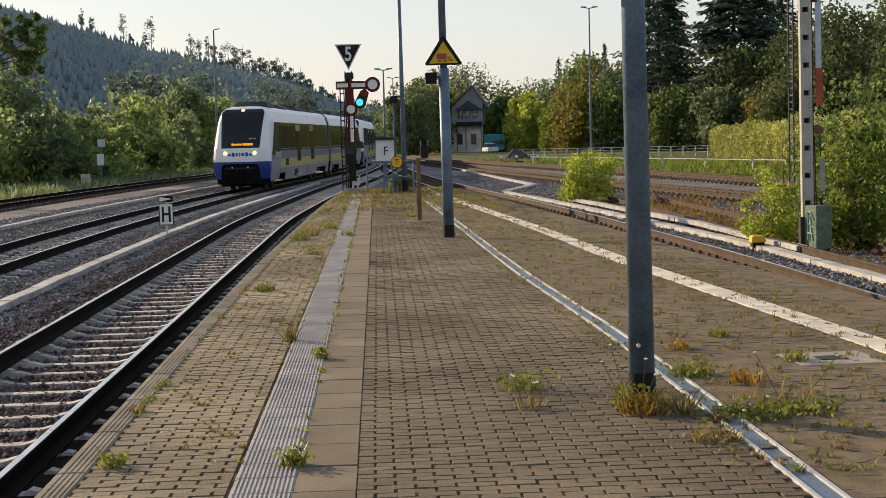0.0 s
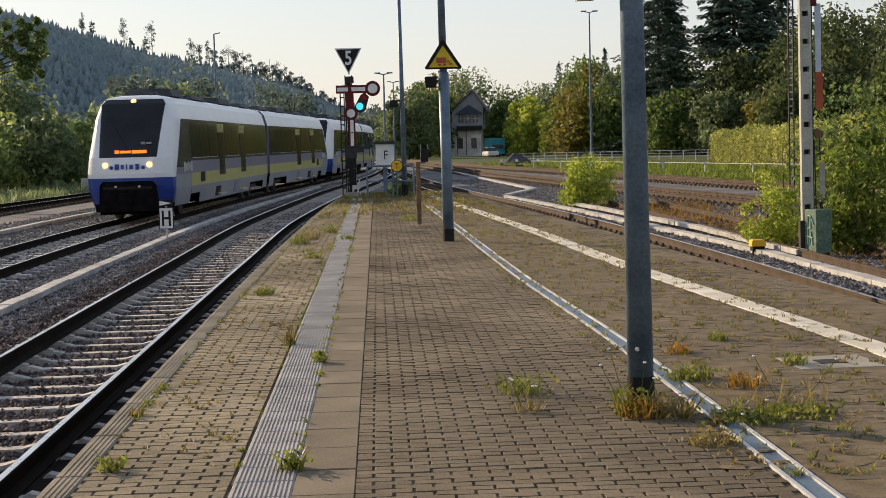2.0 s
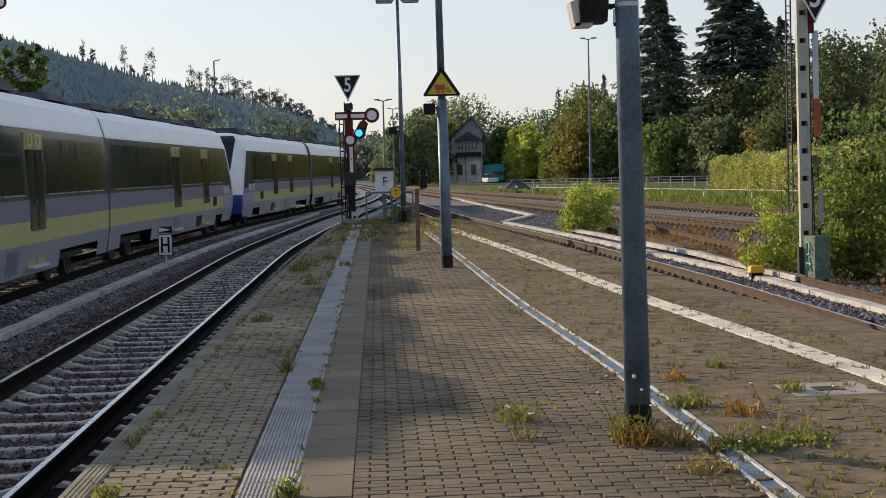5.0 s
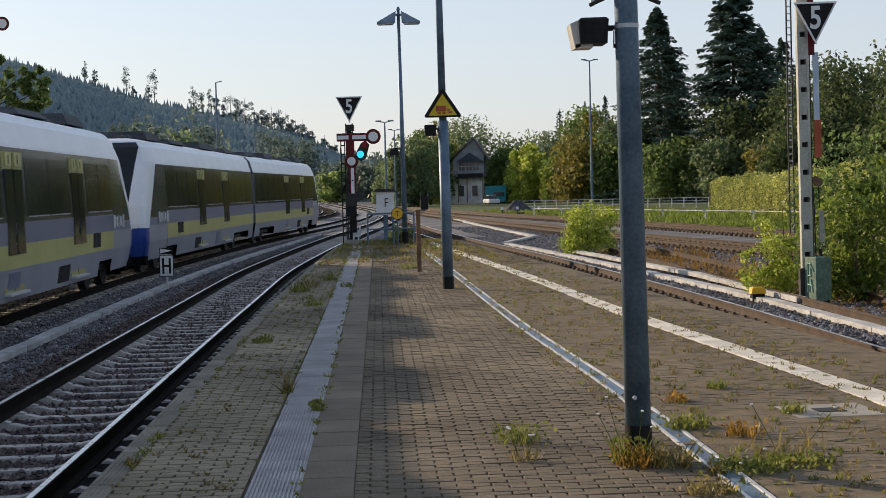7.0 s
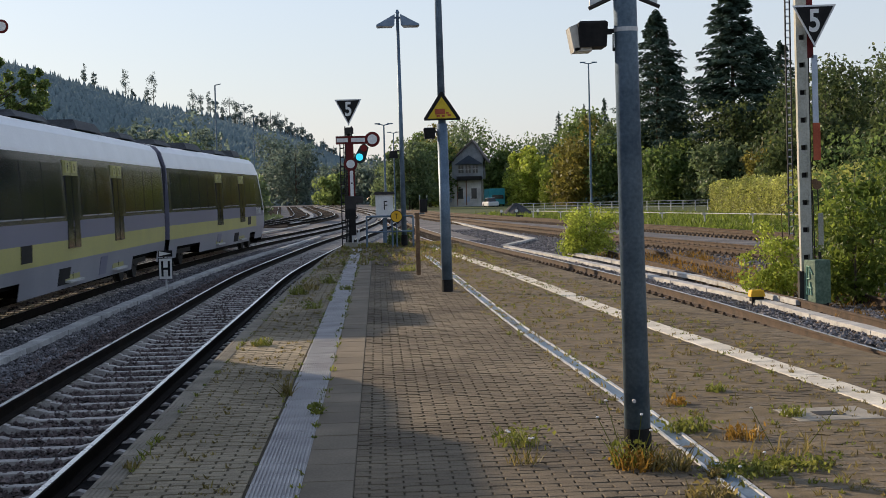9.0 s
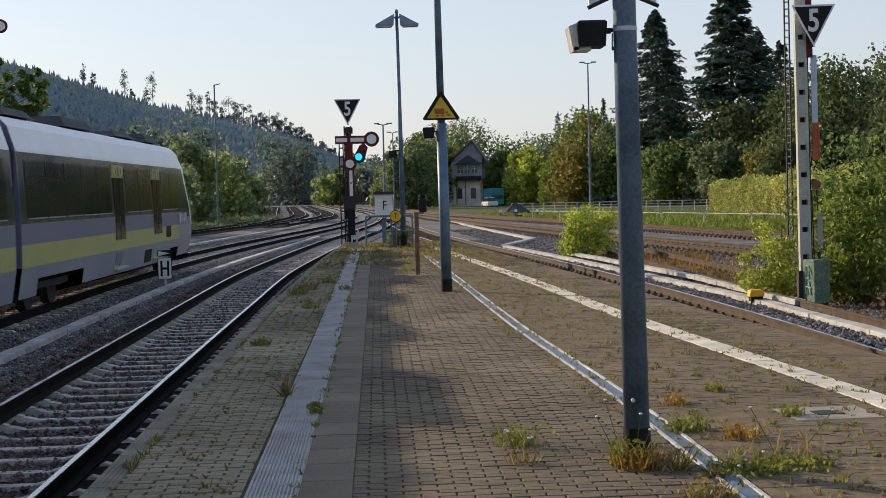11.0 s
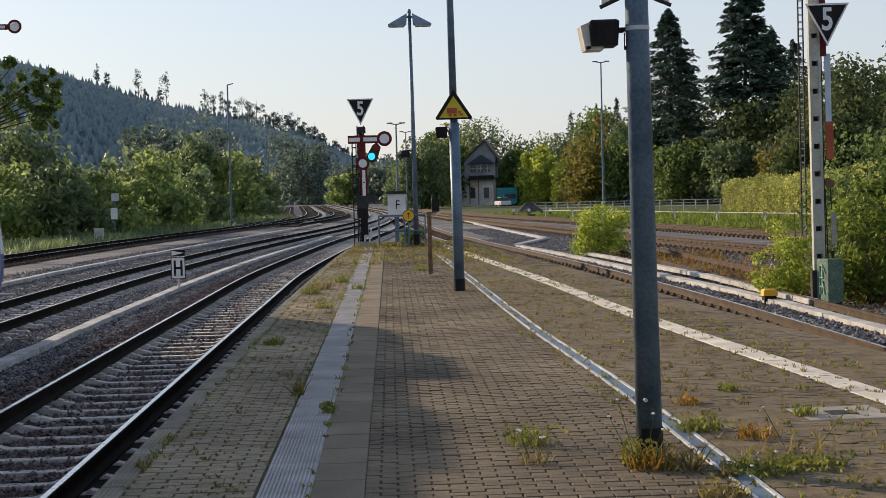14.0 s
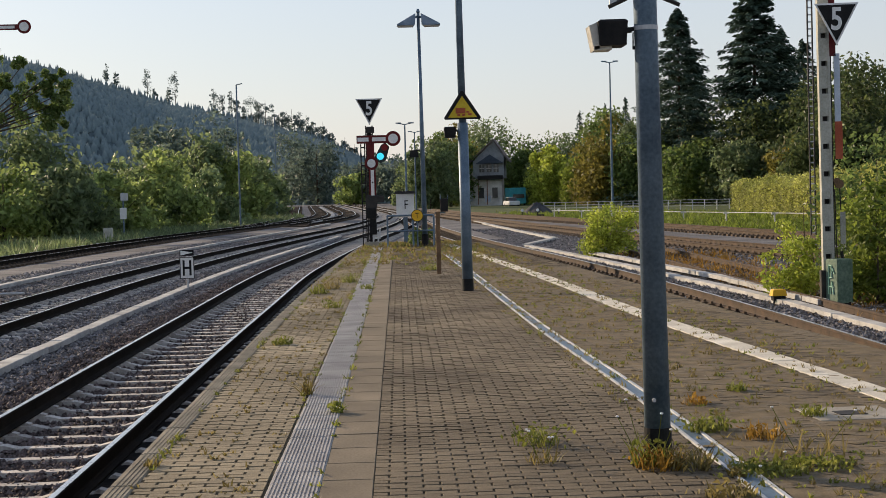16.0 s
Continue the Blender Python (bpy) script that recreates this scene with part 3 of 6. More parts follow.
def band(zs, x0, x1, sides=(-1, 1), out=0.0):
    """A strip of the sides between heights."""
    f = Form()
    for sy in sides:
        for z0, z1 in zip(zs, zs[1:]):
            a, b = half_width(z0) + out, half_width(z1) + out
            q = [(x0, sy * a, z0), (x1, sy * a, z0), (x1, sy * b, z1), (x0, sy * b, z1)]
            f.poly(*(q if sy < 0 else q[::-1]))
    return f


def front_x(z):
    return float(np.interp(z, [0.3, 0.7, 1.0, 1.45, 1.75, 1.95, 2.6, 3.2, 3.62, 3.72, 3.80, 3.86, 3.90], [10.15, 10.36, 10.46, 10.50, 10.47, 10.42, 10.05, 9.66, 9.34, 9.24, 9.10, 8.93, 8.65]))


def nose_ring(z):
    """Outline of the nose at a height: ten columns of four steps each, from one side round to the other."""
    w, x = float(np.interp(z, [0.36, 0.95, 1.38, 1.95, 3.14, 3.2, 3.62, 3.80, 3.90], [1.24, 1.36, 1.375, 1.373, 1.315, 1.30, 1.17, 1.0, 0.62])), front_x(z)
    cut = float(np.interp(z, [1.3, 3.14], [0.78, 0.48]))      # where the white pillar begins
    edge = min(w * 0.86, float(np.interp(z, [1.3, 1.95, 3.6], [0.86, 0.89, 1.0])))      # half the windscreen's width
    half = [(SHOULDER, w), (SHOULDER + (x - SHOULDER) * cut, w * 0.985), (x - 0.34, w * 0.90), (x - 0.10, edge), (x - 0.03, w * 0.46), (x, 0.0)]
    p = [Vector(q) for q in [(SHOULDER - 1.2, w)] + half + [(a, -b) for a, b in half[-2::-1]] + [(SHOULDER - 1.2, -w)]]
    out = []
    for i in range(1, len(p) - 2):
        for k in range(4):
            u = k / 4
            out.append(tuple(0.5 * (2 * p[i] + (p[i + 1] - p[i - 1]) * u + (2 * p[i - 1] - 5 * p[i] + 4 * p[i + 1] - p[i + 2]) * u * u + (3 * p[i] - p[i - 1] - 3 * p[i + 1] + p[i + 2]) * u**3)))
    return out + [tuple(p[-2])]


def nose(zs, cols=range(10)):
    f = Form()
    steps = [zs[0]]
    for z0, z1 in zip(zs, zs[1:]):
        n = max(1, round((z1 - z0) / 0.12))
        steps += [z0 + (z1 - z0) * (i + 1) / n for i in range(n)]
    rings = [nose_ring(z) for z in steps]
    for r, (z0, z1) in enumerate(zip(steps, steps[1:])):
        a, b = rings[r], rings[r + 1]
        for c in cols:
            for i in range(4 * c, 4 * c + 4):
                f.poly((*a[i + 1], z0), (*a[i], z0), (*b[i], z1), (*b[i + 1], z1))
    return f


def bars(words, height, depth, at, turn):
    """Plain bars standing for lettering: widths in turn, set side by side."""
    f, x = Form(), 0.0
    total = sum(words) + 0.35 * height * (len(words) - 1)
    for i, w in enumerate(words):
        f.box((x + w / 2 - total / 2, 0, 0), (w, depth, height * (0.75 if i % 2 else 1.0)))
        x += w + 0.35 * height
    return turned(f, rz=turn, at=at)


def build_car(doors):
    """One half of a two-car unit; doors: where its two doors begin."""
    car = thing("rail_car", (0, 0, 0), "white, grey and yellow diesel railcar with a blue nose", "train car", "cars of the train")
    for side in ((-1,), (1,)):
        part("roof_panel", band([3.14, 3.20, 3.40, 3.62, 3.72, 3.80, 3.90], BACK, SHOULDER + 0.002, side), T_WHITE, car, "white curved roof edge", True)
        part("window_band", band([1.78, 1.90, 2.5, 3.14], BACK, SHOULDER, side), T_DARK, car, "dark window band")
        part("side_panel", band([1.38, 1.78], BACK, SHOULDER, side), T_GREY, car, "grey side panel")
        part("yellow_stripe", band([0.95, 1.38], BACK, SHOULDER, side), T_YELLOW, car, "dull yellow stripe")
        for x0, x1, z in ((-5.7, 5.7, 0.36), (BACK, -9.6, 0.36), (-9.6, -5.7, 0.70), (5.7, SHOULDER, 0.70)):
            part("skirt", band([z, 0.95], x0, x1, side), T_PALE, car, "pale grey skirt")
    top = Form()
    top.poly((BACK, -0.62, 3.90), (SHOULDER, -0.62, 3.90), (SHOULDER, 0, 3.93), (BACK, 0, 3.93)).poly((BACK, 0, 3.93), (SHOULDER, 0, 3.93), (SHOULDER, 0.62, 3.90), (BACK, 0.62, 3.90))
    part("roof", top, T_ROOF, car)
    part("floor_pan", Form().box((-0.9, 0, 0.74), (19.6, 2.3, 0.30)), MATTBLACK, car)
    end = Form().prism([(y, z) for z, y in SECTION[1:]] + [(-y, z) for z, y in SECTION[-2:0:-1]], BACK - 0.001, BACK + 0.05, "x")
    part("end_wall", end, T_GREY, car)
    part("gangway", Form().prism([(-1.22, 0.6), (1.22, 0.6), (1.28, 3.1), (1.02, 3.66), (0, 3.78), (-1.02, 3.66), (-1.28, 3.1)], BACK - 0.285, BACK - 0.001, "x"), T_BELLOWS, car, "dark folding gangway bellows")
    # side windows, doors and their signs, on both sides
    glass = []
    for sy in (-1, 1):
        def pane(x0, x1, z0, z1, out, form=None):
            q = [(x0, sy * (half_width(z0) + out), z0), (x1, sy * (half_width(z0) + out), z0), (x1, sy * (half_width(z1) + out), z1), (x0, sy * (half_width(z1) + out), z1)]
            inner = [(x, y - sy * 0.04, z) for x, y, z in q]
            f = Form().poly(*(q if sy < 0 else q[::-1]))
            for i in range(4):
                f.poly(q[i], inner[i], inner[(i + 1) % 4], q[(i + 1) % 4])
            return f
        spans = []
        for a, b in ((-10.4, doors[0] - 0.15), (doors[0] + 1.55, doors[1] - 0.15), (doors[1] + 1.55, 7.2)):
            n = max(1, round((b - a) / 1.6))
            spans += [(a + (b - a) * q / n + 0.04, a + (b - a) * (q + 1) / n - 0.04) for q in range(n)]
        for q, (x0, x1) in enumerate(spans):
            w = part("side_window", pane(x0, x1, 1.88, 2.98, 0.006), T_GLASS, car)
            # thin pale strip painted for the highlight at the foot of each pane
            part("window_highlight", pane(x0 + 0.05, x1 - 0.05, 1.86, 1.885, 0.010), T_PALE, w, "pale strip painted as the highlight below the window")
            if q % 3 == 1:
                part("vent_sash", pane(x0 + 0.1, x1 - 0.1, 2.60, 2.64, 0.010), T_DARK, w)
        for x in doors:
            d = part("door", pane(x, x + 1.40, 0.52, 3.06, 0.018), T_DOOR, car, "yellow double-leaf passenger door")
            for e in (x + 0.12, x + 0.74):
                part("door_window", pane(e, e + 0.54, 1.20, 2.74, 0.026), T_GLASS, d)
                part("door_sign", pane(e + 0.06, e + 0.48, 2.80, 3.04, 0.028), T_YELLOW, d, "yellow sign above the door")
                part("sign_mark", pane(e + 0.25, e + 0.31, 2.84, 3.00, 0.032), BLACK, d)
            part("door_seam", pane(x + 0.69, x + 0.71, 0.54, 3.04, 0.022), BLACK, d)
            part("door_button", pane(x + 0.655, x + 0.685, 1.42, 1.55, 0.028), BLACK, d)
            part("door_step", Form().box((x + 0.70, sy * 1.36, 0.50), (1.36, 0.12, 0.05)), GALVLIGHT, d, "bright metal step edge")
        part("vent_grille", pane(4.9, 5.7, 1.05, 1.38, 0.012), BLACK, car)
        part("vent_grille", pane(1.6, 2.6, 0.45, 0.80, 0.012), BLACK, car)
        part("panel_hatch", pane(-2.3, -1.5, 0.45, 0.88, 0.010), T_GREY, car)
        part("side_lettering", bars([0.26, 0.16, 0.08, 0.22, 0.22], 0.32, 0.012, (7.95, sy * 1.392, 1.60), 0), GALVLIGHT, car, "pale lettering drawn as bars")
    # nose
    part("nose_skirt", nose([0.52, 0.70, 1.32], range(1, 9)), T_BLUE, car, "blue lower nose", True)
    part("nose_panel", nose([1.32, 1.95], range(1, 9)), T_WHITE, car, "white panel under the windscreen", True)
    for cols, c in (((1, 2), 0), ((7, 8), 9)):
        part("nose_side", nose([1.95, 2.5, 3.1, 3.2, 3.62, 3.80], cols), T_WHITE, car, "white windscreen surround", True)
        part("cab_window", nose([1.60, 1.95, 2.5, 3.14], (c,)), T_DARK, car, "dark cab side window", True)
        part("cab_side", nose([1.38, 1.60], (c,)), T_GREY, car, "grey cab side", True)
        part("cab_skirt", nose([0.40, 0.70, 1.38], (c,)), T_PALE, car, "pale grey cab skirt", True)
        part("nose_shoulder", nose([3.14, 3.2, 3.62, 3.80], (c,)), T_WHITE, car, "white shoulder above the cab window", True)
    part("brow", nose([3.76, 3.80], (3, 4, 5, 6)), T_WHITE, car, "white brow above the windscreen", True)
    part("nose_cap", nose([3.80, 3.86, 3.90]), T_WHITE, car, "white roof front", True)
    cap = nose_ring(3.90)
    part("nose_roof", Form().poly(*[(x, y, 3.90) for x, y in cap][::-1]), T_WHITE, car)
    screen = part("windscreen", nose([1.95, 2.5, 3.1, 3.2, 3.62, 3.76], (3, 4, 5, 6)), T_GLASS, car, "large dark windscreen")
    part("destination_display", bars([0.12, 0.34, 0.45], 0.10, 0.02, (front_x(2.12) + 0.03, 0.1, 2.12), 90), DISPLAY, screen, "amber destination lettering drawn as bars")
    part("number_bars", bars([0.14, 0.16], 0.08, 0.02, (front_x(2.38) + 0.02, 0.55, 2.38), 90), T_PALE, screen, "vehicle number drawn as bars")
    part("wiper", Form().tube((front_x(2.0) + 0.03, 0.1, 1.98), (front_x(2.9) - 0.0, -0.45, 2.9), 0.012, n=6), BLACK, screen)
    part("front_badge", bars([0.13, 0.09, 0.04, 0.12, 0.12], 0.18, 0.02, (10.50, 0, 1.66), 90), T_BLUE, car, "blue lettering drawn as bars")
    part("front_apron", Form().prism([(-0.90, 0.30), (0.90, 0.30), (0.86, 1.10), (0.76, 1.22), (-0.76, 1.22), (-0.86, 1.10)], 9.6, 10.53, "x"), MATTBLACK, car, "black coupler apron")
    part("apron_lip", Form().box((10.49, 0, 1.02), (0.10, 1.5, 0.10), bevel=0.02), BLACK, car)
    for sy in (-0.36, 0.36):
        part("step_light", Form().tube((10.5, sy, 1.06), (10.555, sy, 1.06), 0.035, n=10), GALVLIGHT, car)
    part("coupler", Form().tube((10.3, 0, 0.72), (10.95, 0, 0.72), 0.10).box((10.93, 0, 0.72), (0.10, 0.36, 0.30), bevel=0.03), MATTBLACK, car)
    part("snow_plough", nose([0.26, 0.52], range(1, 9)), MATTBLACK, car, "black plough below the nose", True)
    part("rail_guard", Form().box((9.75, 0, 0.36), (0.20, 2.1, 0.36), top=0.9), MATTBLACK, car)
    for sy in (-0.68, 0.68):
        x = front_x(1.72) - 0.045
        l = part("headlight", Form().tube((x - 0.1, sy, 1.72), (x + 0.035, sy, 1.72), 0.085, n=18), HEADLIGHT, car, "glowing warm headlight")
        part("tail_light", Form().tube((x - 0.06, sy * 0.72, 1.64), (x + 0.05, sy * 0.72, 1.64), 0.06, n=14), T_BLUE, car)
    part("headlight", Form().tube((8.9, 0, 3.70), (front_x(3.70) + 0.03, 0, 3.70), 0.075, n=18), HEADLIGHT, car, "glowing warm top headlight")
    # roof units
    for x, l, w, h in ((7.6, 0.5, 0.9, 0.14), (6.2, 1.9, 1.6, 0.26), (4.6, 0.5, 1.1, 0.14), (2.2, 2.6, 1.6, 0.15), (-0.4, 0.6, 0.9, 0.22), (-3.4, 2.9, 1.6, 0.24), (-6.2, 0.5, 0.8, 0.15), (-8.6, 2.2, 1.6, 0.17)):
        u = part("roof_unit", Form().box((x, 0, 3.91 + h / 2), (l, w, h), top=0.86, bevel=0.05), T_ROOF, car, "grey roof equipment box")
        part("pipe", Form().tube((x + l / 2, 0.3, 3.96), (x + l / 2 + 0.7, 0.35, 3.94), 0.05, n=8), T_ROOF, u)
    # bogies
    sets = []
    for bx in (-7.6, 7.6):
        bogie = part("bogie", Form().box((bx, 1.0, 0.55), (2.9, 0.14, 0.22), bevel=0.03).box((bx, -1.0, 0.55), (2.9, 0.14, 0.22), bevel=0.03).box((bx, 0, 0.58), (0.5, 2.0, 0.2)), DARKIRON, car)
        for dx in (-0.95, 0.95):
            f = Form().tube((0, -0.85, 0), (0, 0.85, 0), 0.08)
            for sy in (-1, 1):
                f.tube((0, sy * 0.70, 0), (0, sy * 0.83, 0), 0.385, n=28).tube((0, sy * 0.66, 0), (0, sy * 0.70, 0), 0.412, n=28)
                f.box((0, sy * 0.836, 0.2), (0.07, 0.014, 0.16))
            ws = part("wheelset", f, DARKIRON, car, "dark steel wheels on their axle")
            ws.matrix_basis = pose(bx + dx, 0, 0.385)
            sets.append((bx + dx, ws))
    for x in (-3.4, -0.3, 2.9):
        part("underfloor_box", Form().box((x, 0, 0.55), (2.2, 2.2, 0.46), bevel=0.04), MATTBLACK, car)
    return car


first_car, second_car = build_car((-4.45, 0.60)), build_car((-2.50, 2.80))
CARS = [first_car, second_car, copy_thing(first_car, pose(0, 0, 0)), copy_thing(second_car, pose(0, 0, 0))]
for k, c in enumerate(CARS):
    tagged(c, ("leading white and grey railcar with lit headlights", "second railcar of the leading unit, white and grey", "white and grey railcar coupled with its blue nose", "last white and grey railcar of the train")[k])

# distance along the train's track, from the camera's side outwards
TRAVEL_Y = np.arange(-235, 385, 0.5)
TRAVEL_X = np.array([TRACK_2.at(y) for y in TRAVEL_Y])
TRAVEL_S = np.concatenate([[0], np.cumsum(np.hypot(np.diff(TRAVEL_X), np.diff(TRAVEL_Y)))])
TRAVEL_S -= np.interp(0, TRAVEL_Y, TRAVEL_S)


def joint_at(t):
    """Where the first gangway is along the track at t seconds."""
    late = 2.0 * math.exp(-(((t - 8) / (3.2 if t < 8 else 7.0)) ** 2))
    return 87.24 - 11.206 * t + 0.1064 * t * t + 0.00206 * t**3 + late + 0.3 * max(0, t - 12) ** 1.5 - 1.2 * max(0, t - 13.4) ** 1.5 + 0.55 * min(1, max(0, (t - 9.0) / 2.3))


def spot(s):
    return Vector((float(np.interp(s, TRAVEL_S, TRAVEL_X)), float(np.interp(s, TRAVEL_S, TRAVEL_Y)), RAIL))


def car_pose(k, t):
    middle = joint_at(t) + PITCH_OF_CARS * (k - 0.5)
    a, b = spot(middle - 7.6), spot(middle + 7.6)
    m = (a + b) / 2
    ahead = (a - b) if k % 2 == 0 else (b - a)
    return pose(m.x, m.y, m.z, 0, 0, math.degrees(math.atan2(ahead.y, ahead.x)))


def motions():
    for k, c in enumerate(CARS):
        walk(c, [(t / 4, car_pose(k, t / 4)) for t in range(65)])
        for ws in [o for o in c.children if o.name.startswith("wheelset")]:
            x = ws.matrix_basis.translation.x
            turn = -1 if k % 2 else 1
            walk(ws, [(i / 30, pose(x, 0, 0.385, 0, turn * math.degrees((joint_at(0) - joint_at(i / 30)) / 0.385), 0)) for i in range(481)])


# ---- signs, posts and signals ----
def digit_five(h, material, parent, at, label="white figure five"):
    """The figure 5 as a flat plate facing the platform."""
    cu = bpy.data.curves.new("figure", "FONT")
    cu.body, cu.size, cu.align_x, cu.extrude, cu.offset = "5", h, "CENTER", 0.003, 0.012
    ob = new("tmp", cu)
    me = bpy.data.meshes.new_from_object(ob)
    bpy.data.objects.remove(ob)
    me.materials.clear(), me.materials.append(material)
    o = new("figure", me)
    o.parent = parent
    o.matrix_basis = pose(*at, 90, 0, 0) @ Matrix.Diagonal((0.78, 1, 1, 1))
    return tagged(o, label)


def letter(text, h, material, parent, at, name="letter"):
    o = digit_five(h, material, parent, at, "painted letter")
    cu = bpy.data.curves.new(name, "FONT")
    cu.body, cu.size, cu.align_x, cu.extrude = text, h, "CENTER", 0.003
    ob = new("tmp", cu)
    me = bpy.data.meshes.new_from_object(ob)
    bpy.data.objects.remove(ob)
    me.materials.clear(), me.materials.append(material)
    o.data, o.name = me, name
    return o


def plate(outline, y, thick):
    return Form().prism(outline, y - thick / 2, y + thick / 2)


def tri(w, h, cx, top, down=True, r=0.0):
    pts = [(cx - w / 2, top), (cx + w / 2, top), (cx, top - h)] if down else [(cx - w / 2, top - h), (cx + w / 2, top - h), (cx, top)]
    return pts[::-1] if down else pts


def speed_board(at, z_top, label, group, rz=0.0, parent_mast=None):
    """Triangular speed board: white rim, black field, white 5."""
    b = thing("speed_sign", at, label, "sign", group, rz=rz)
    part("rim", plate(tri(0.83, 0.80, 0, z_top), 0, 0.02), WHITE, b, "white rim")
    part("field", plate(tri(0.72, 0.69, 0, z_top - 0.035), -0.012, 0.012), BLACK, b, "black field")
    digit_five(0.60, WHITE, b, (0, -0.024, z_top - 0.50))
    part("bracket", Form().box((0, 0.10, z_top - 0.62), (0.05, 0.20, 0.06)).box((0, 0.03, z_top - 0.55), (0.04, 0.03, 0.5)), DARKIRON, b)
    return b


# semaphore signal at the platform's end
def disc(c, r, y, t=0.02, n=24):
    return Form().tube((c[0], y - t / 2, c[1]), (c[0], y + t / 2, c[1]), r, n=n)


sig = thing("semaphore_signal", (-0.86, 44.0, 0), "dark lattice semaphore signal with red and white arm", "railway signal")
mast = Form()
for sx in (-0.10, 0.10):
    for sy in (-0.08, 0.08):
        mast.box((sx, sy, 1.6), (0.035, 0.035, 4.3))
for k in range(14):
    z = -0.45 + k * 0.30
    mast.tube((-0.10, -0.08, z), (0.10, -0.08, z + 0.28), 0.013, n=5).tube((0.10, 0.08, z), (-0.10, 0.08, z + 0.28), 0.013, n=5)
part("mast", mast, DARKIRON, sig, "dark lattice mast")
part("mast_core", Form().box((0.0, 0.0, 1.4), (0.13, 0.10, 4.3)), BLACK, sig)
part("winch", Form().box((0.02, -0.05, 1.05), (0.30, 0.30, 0.34), bevel=0.04).box((0.06, -0.05, 0.62), (0.22, 0.24, 0.5), top=0.85), BLACK, sig, "dark winch housing")
part("mast_head", Form().box((0.04, 0, 3.62), (0.24, 0.22, 0.20), bevel=0.03).box((0, 0, 3.44), (0.40, 0.06, 0.03)), DARKIRON, sig)
arm = part("arm", Form().box((0.10, -0.14, 3.32), (0.98, 0.03, 0.25)), RED, sig, "red-rimmed signal arm")
part("arm_field", Form().box((-0.19, -0.158, 3.32), (0.34, 0.012, 0.12)).box((0.30, -0.158, 3.32), (0.42, 0.012, 0.12)), WHITE, arm, "white stripe")
part("arm_disc", disc((0.74, 3.33), 0.235, -0.14), RED, arm, "red disc")
part("arm_disc_face", disc((0.74, 3.33), 0.15, -0.158), WHITE, arm, "white disc face")
part("spectacle", Form().prism([(0.12, 2.70), (0.34, 2.58), (0.50, 2.66), (0.62, 3.08), (0.50, 3.22), (0.36, 3.14)], -0.13, -0.10), DARKIRON, sig, "iron spectacle frame")
part("green_lens", disc((0.33, 2.79), 0.11, -0.15, 0.06), GREENLIGHT, sig, "glowing blue-green signal lens")
part("red_lens", disc((0.47, 3.06), 0.10, -0.15, 0.05), REDLENS, sig, "unlit red lens")
part("back_plate", Form().box((0.03, -0.13, 2.85), (0.24, 0.03, 0.70)), RED, sig, "red back plate")
part("lower_disc", disc((0.05, 2.58), 0.21, -0.15), RED, sig, "red disc with white face")
part("lower_disc_face", disc((0.05, 2.58), 0.13, -0.168), WHITE, sig, "white disc face")
mb = part("mast_board", Form().box((0.07, -0.13, 1.96), (0.21, 0.03, 0.92)), RED, sig, "red-white-red mast board")
part("board_field", Form().box((0.07, -0.15, 1.96), (0.10, 0.012, 0.86)), WHITE, mb, "white centre stripe")
part("board_dot", disc((0.07, 1.99), 0.025, -0.16), BLACK, mb)
part("drive_box", Form().box((0.02, -0.02, 1.40), (0.34, 0.30, 0.42), bevel=0.04).box((0.26, 0, 1.48), (0.30, 0.2, 0.22), bevel=0.05), DARKIRON, sig, "dark signal drive housing")
part("ladder", Form().box((-0.15, 0.05, 1.5), (0.035, 0.03, 3.6)).box((-0.27, 0.05, 1.5), (0.035, 0.03, 3.6)), DARKIRON, sig)
for k in range(12):
    part("rung", Form().box((-0.21, 0.05, 0.0 + k * 0.28), (0.12, 0.03, 0.04)), DARKIRON, sig)
part("foot", Form().box((0, 0, -0.15), (0.5, 0.5, 0.6), top=0.8), CONCRETE, sig, "concrete footing")
for k in range(5):
    part("counterweight", Form().box((0.05 + 0.05 * k, -0.14, 0.30 + 0.09 * (k % 3)), (0.05, 0.03, 0.30), 0), GALVLIGHT, sig, "bent grey wire pulley bracket")
speed_board((-0.84, 43.86, 0), 4.58, "black triangular speed board with white five above the signal", "speed boards", rz=-3)

# cabinet with the letter F
fb = thing("signal_phone_box", (0.21, 46.0, BED), "white metal cabinet with dark roof and letter F", "cabinet")
part("post", Form().box((0, 0, 0.85), (0.14, 0.14, 1.75)), GALV, fb)
part("case", Form().box((0, 0, 2.06), (0.58, 0.40, 0.76), bevel=0.01), WHITE, fb, "off-white case")
part("lid", Form().box((0, 0, 2.47), (0.72, 0.52, 0.09), top=0.85), DARKIRON, fb, "dark sheet roof")
letter("F", 0.42, BLACK, fb, (0.03, -0.205, 1.93))
# tube railing and round sign at the platform's end
rl = thing("tube_railing", (0, 43.0, 0), "grey steel tube railing at the platform end", "railing")
for x in (-0.36, 0.42, 1.05):
    part("post", Form().tube((x, 0, -0.05), (x, 0, 0.95), 0.03), GALV, rl)
part("top_rail", Form().tube((-0.36, 0, 0.95), (1.05, 0, 0.95), 0.03), GALV, rl)
part("middle_rail", Form().tube((-0.36, 0, 0.48), (1.05, 0, 0.48), 0.025), GALV, rl)
ts = thing("round_sign", (0.55, 42.9, 0), "round yellow sign with a black bar letter", "sign")
part("post", Form().tube((0, 0.03, 0), (0, 0.03, 1.0), 0.022), GALV, ts)
part("face", disc((0, 0.94), 0.185, 0), BLACK, ts, "black rim")
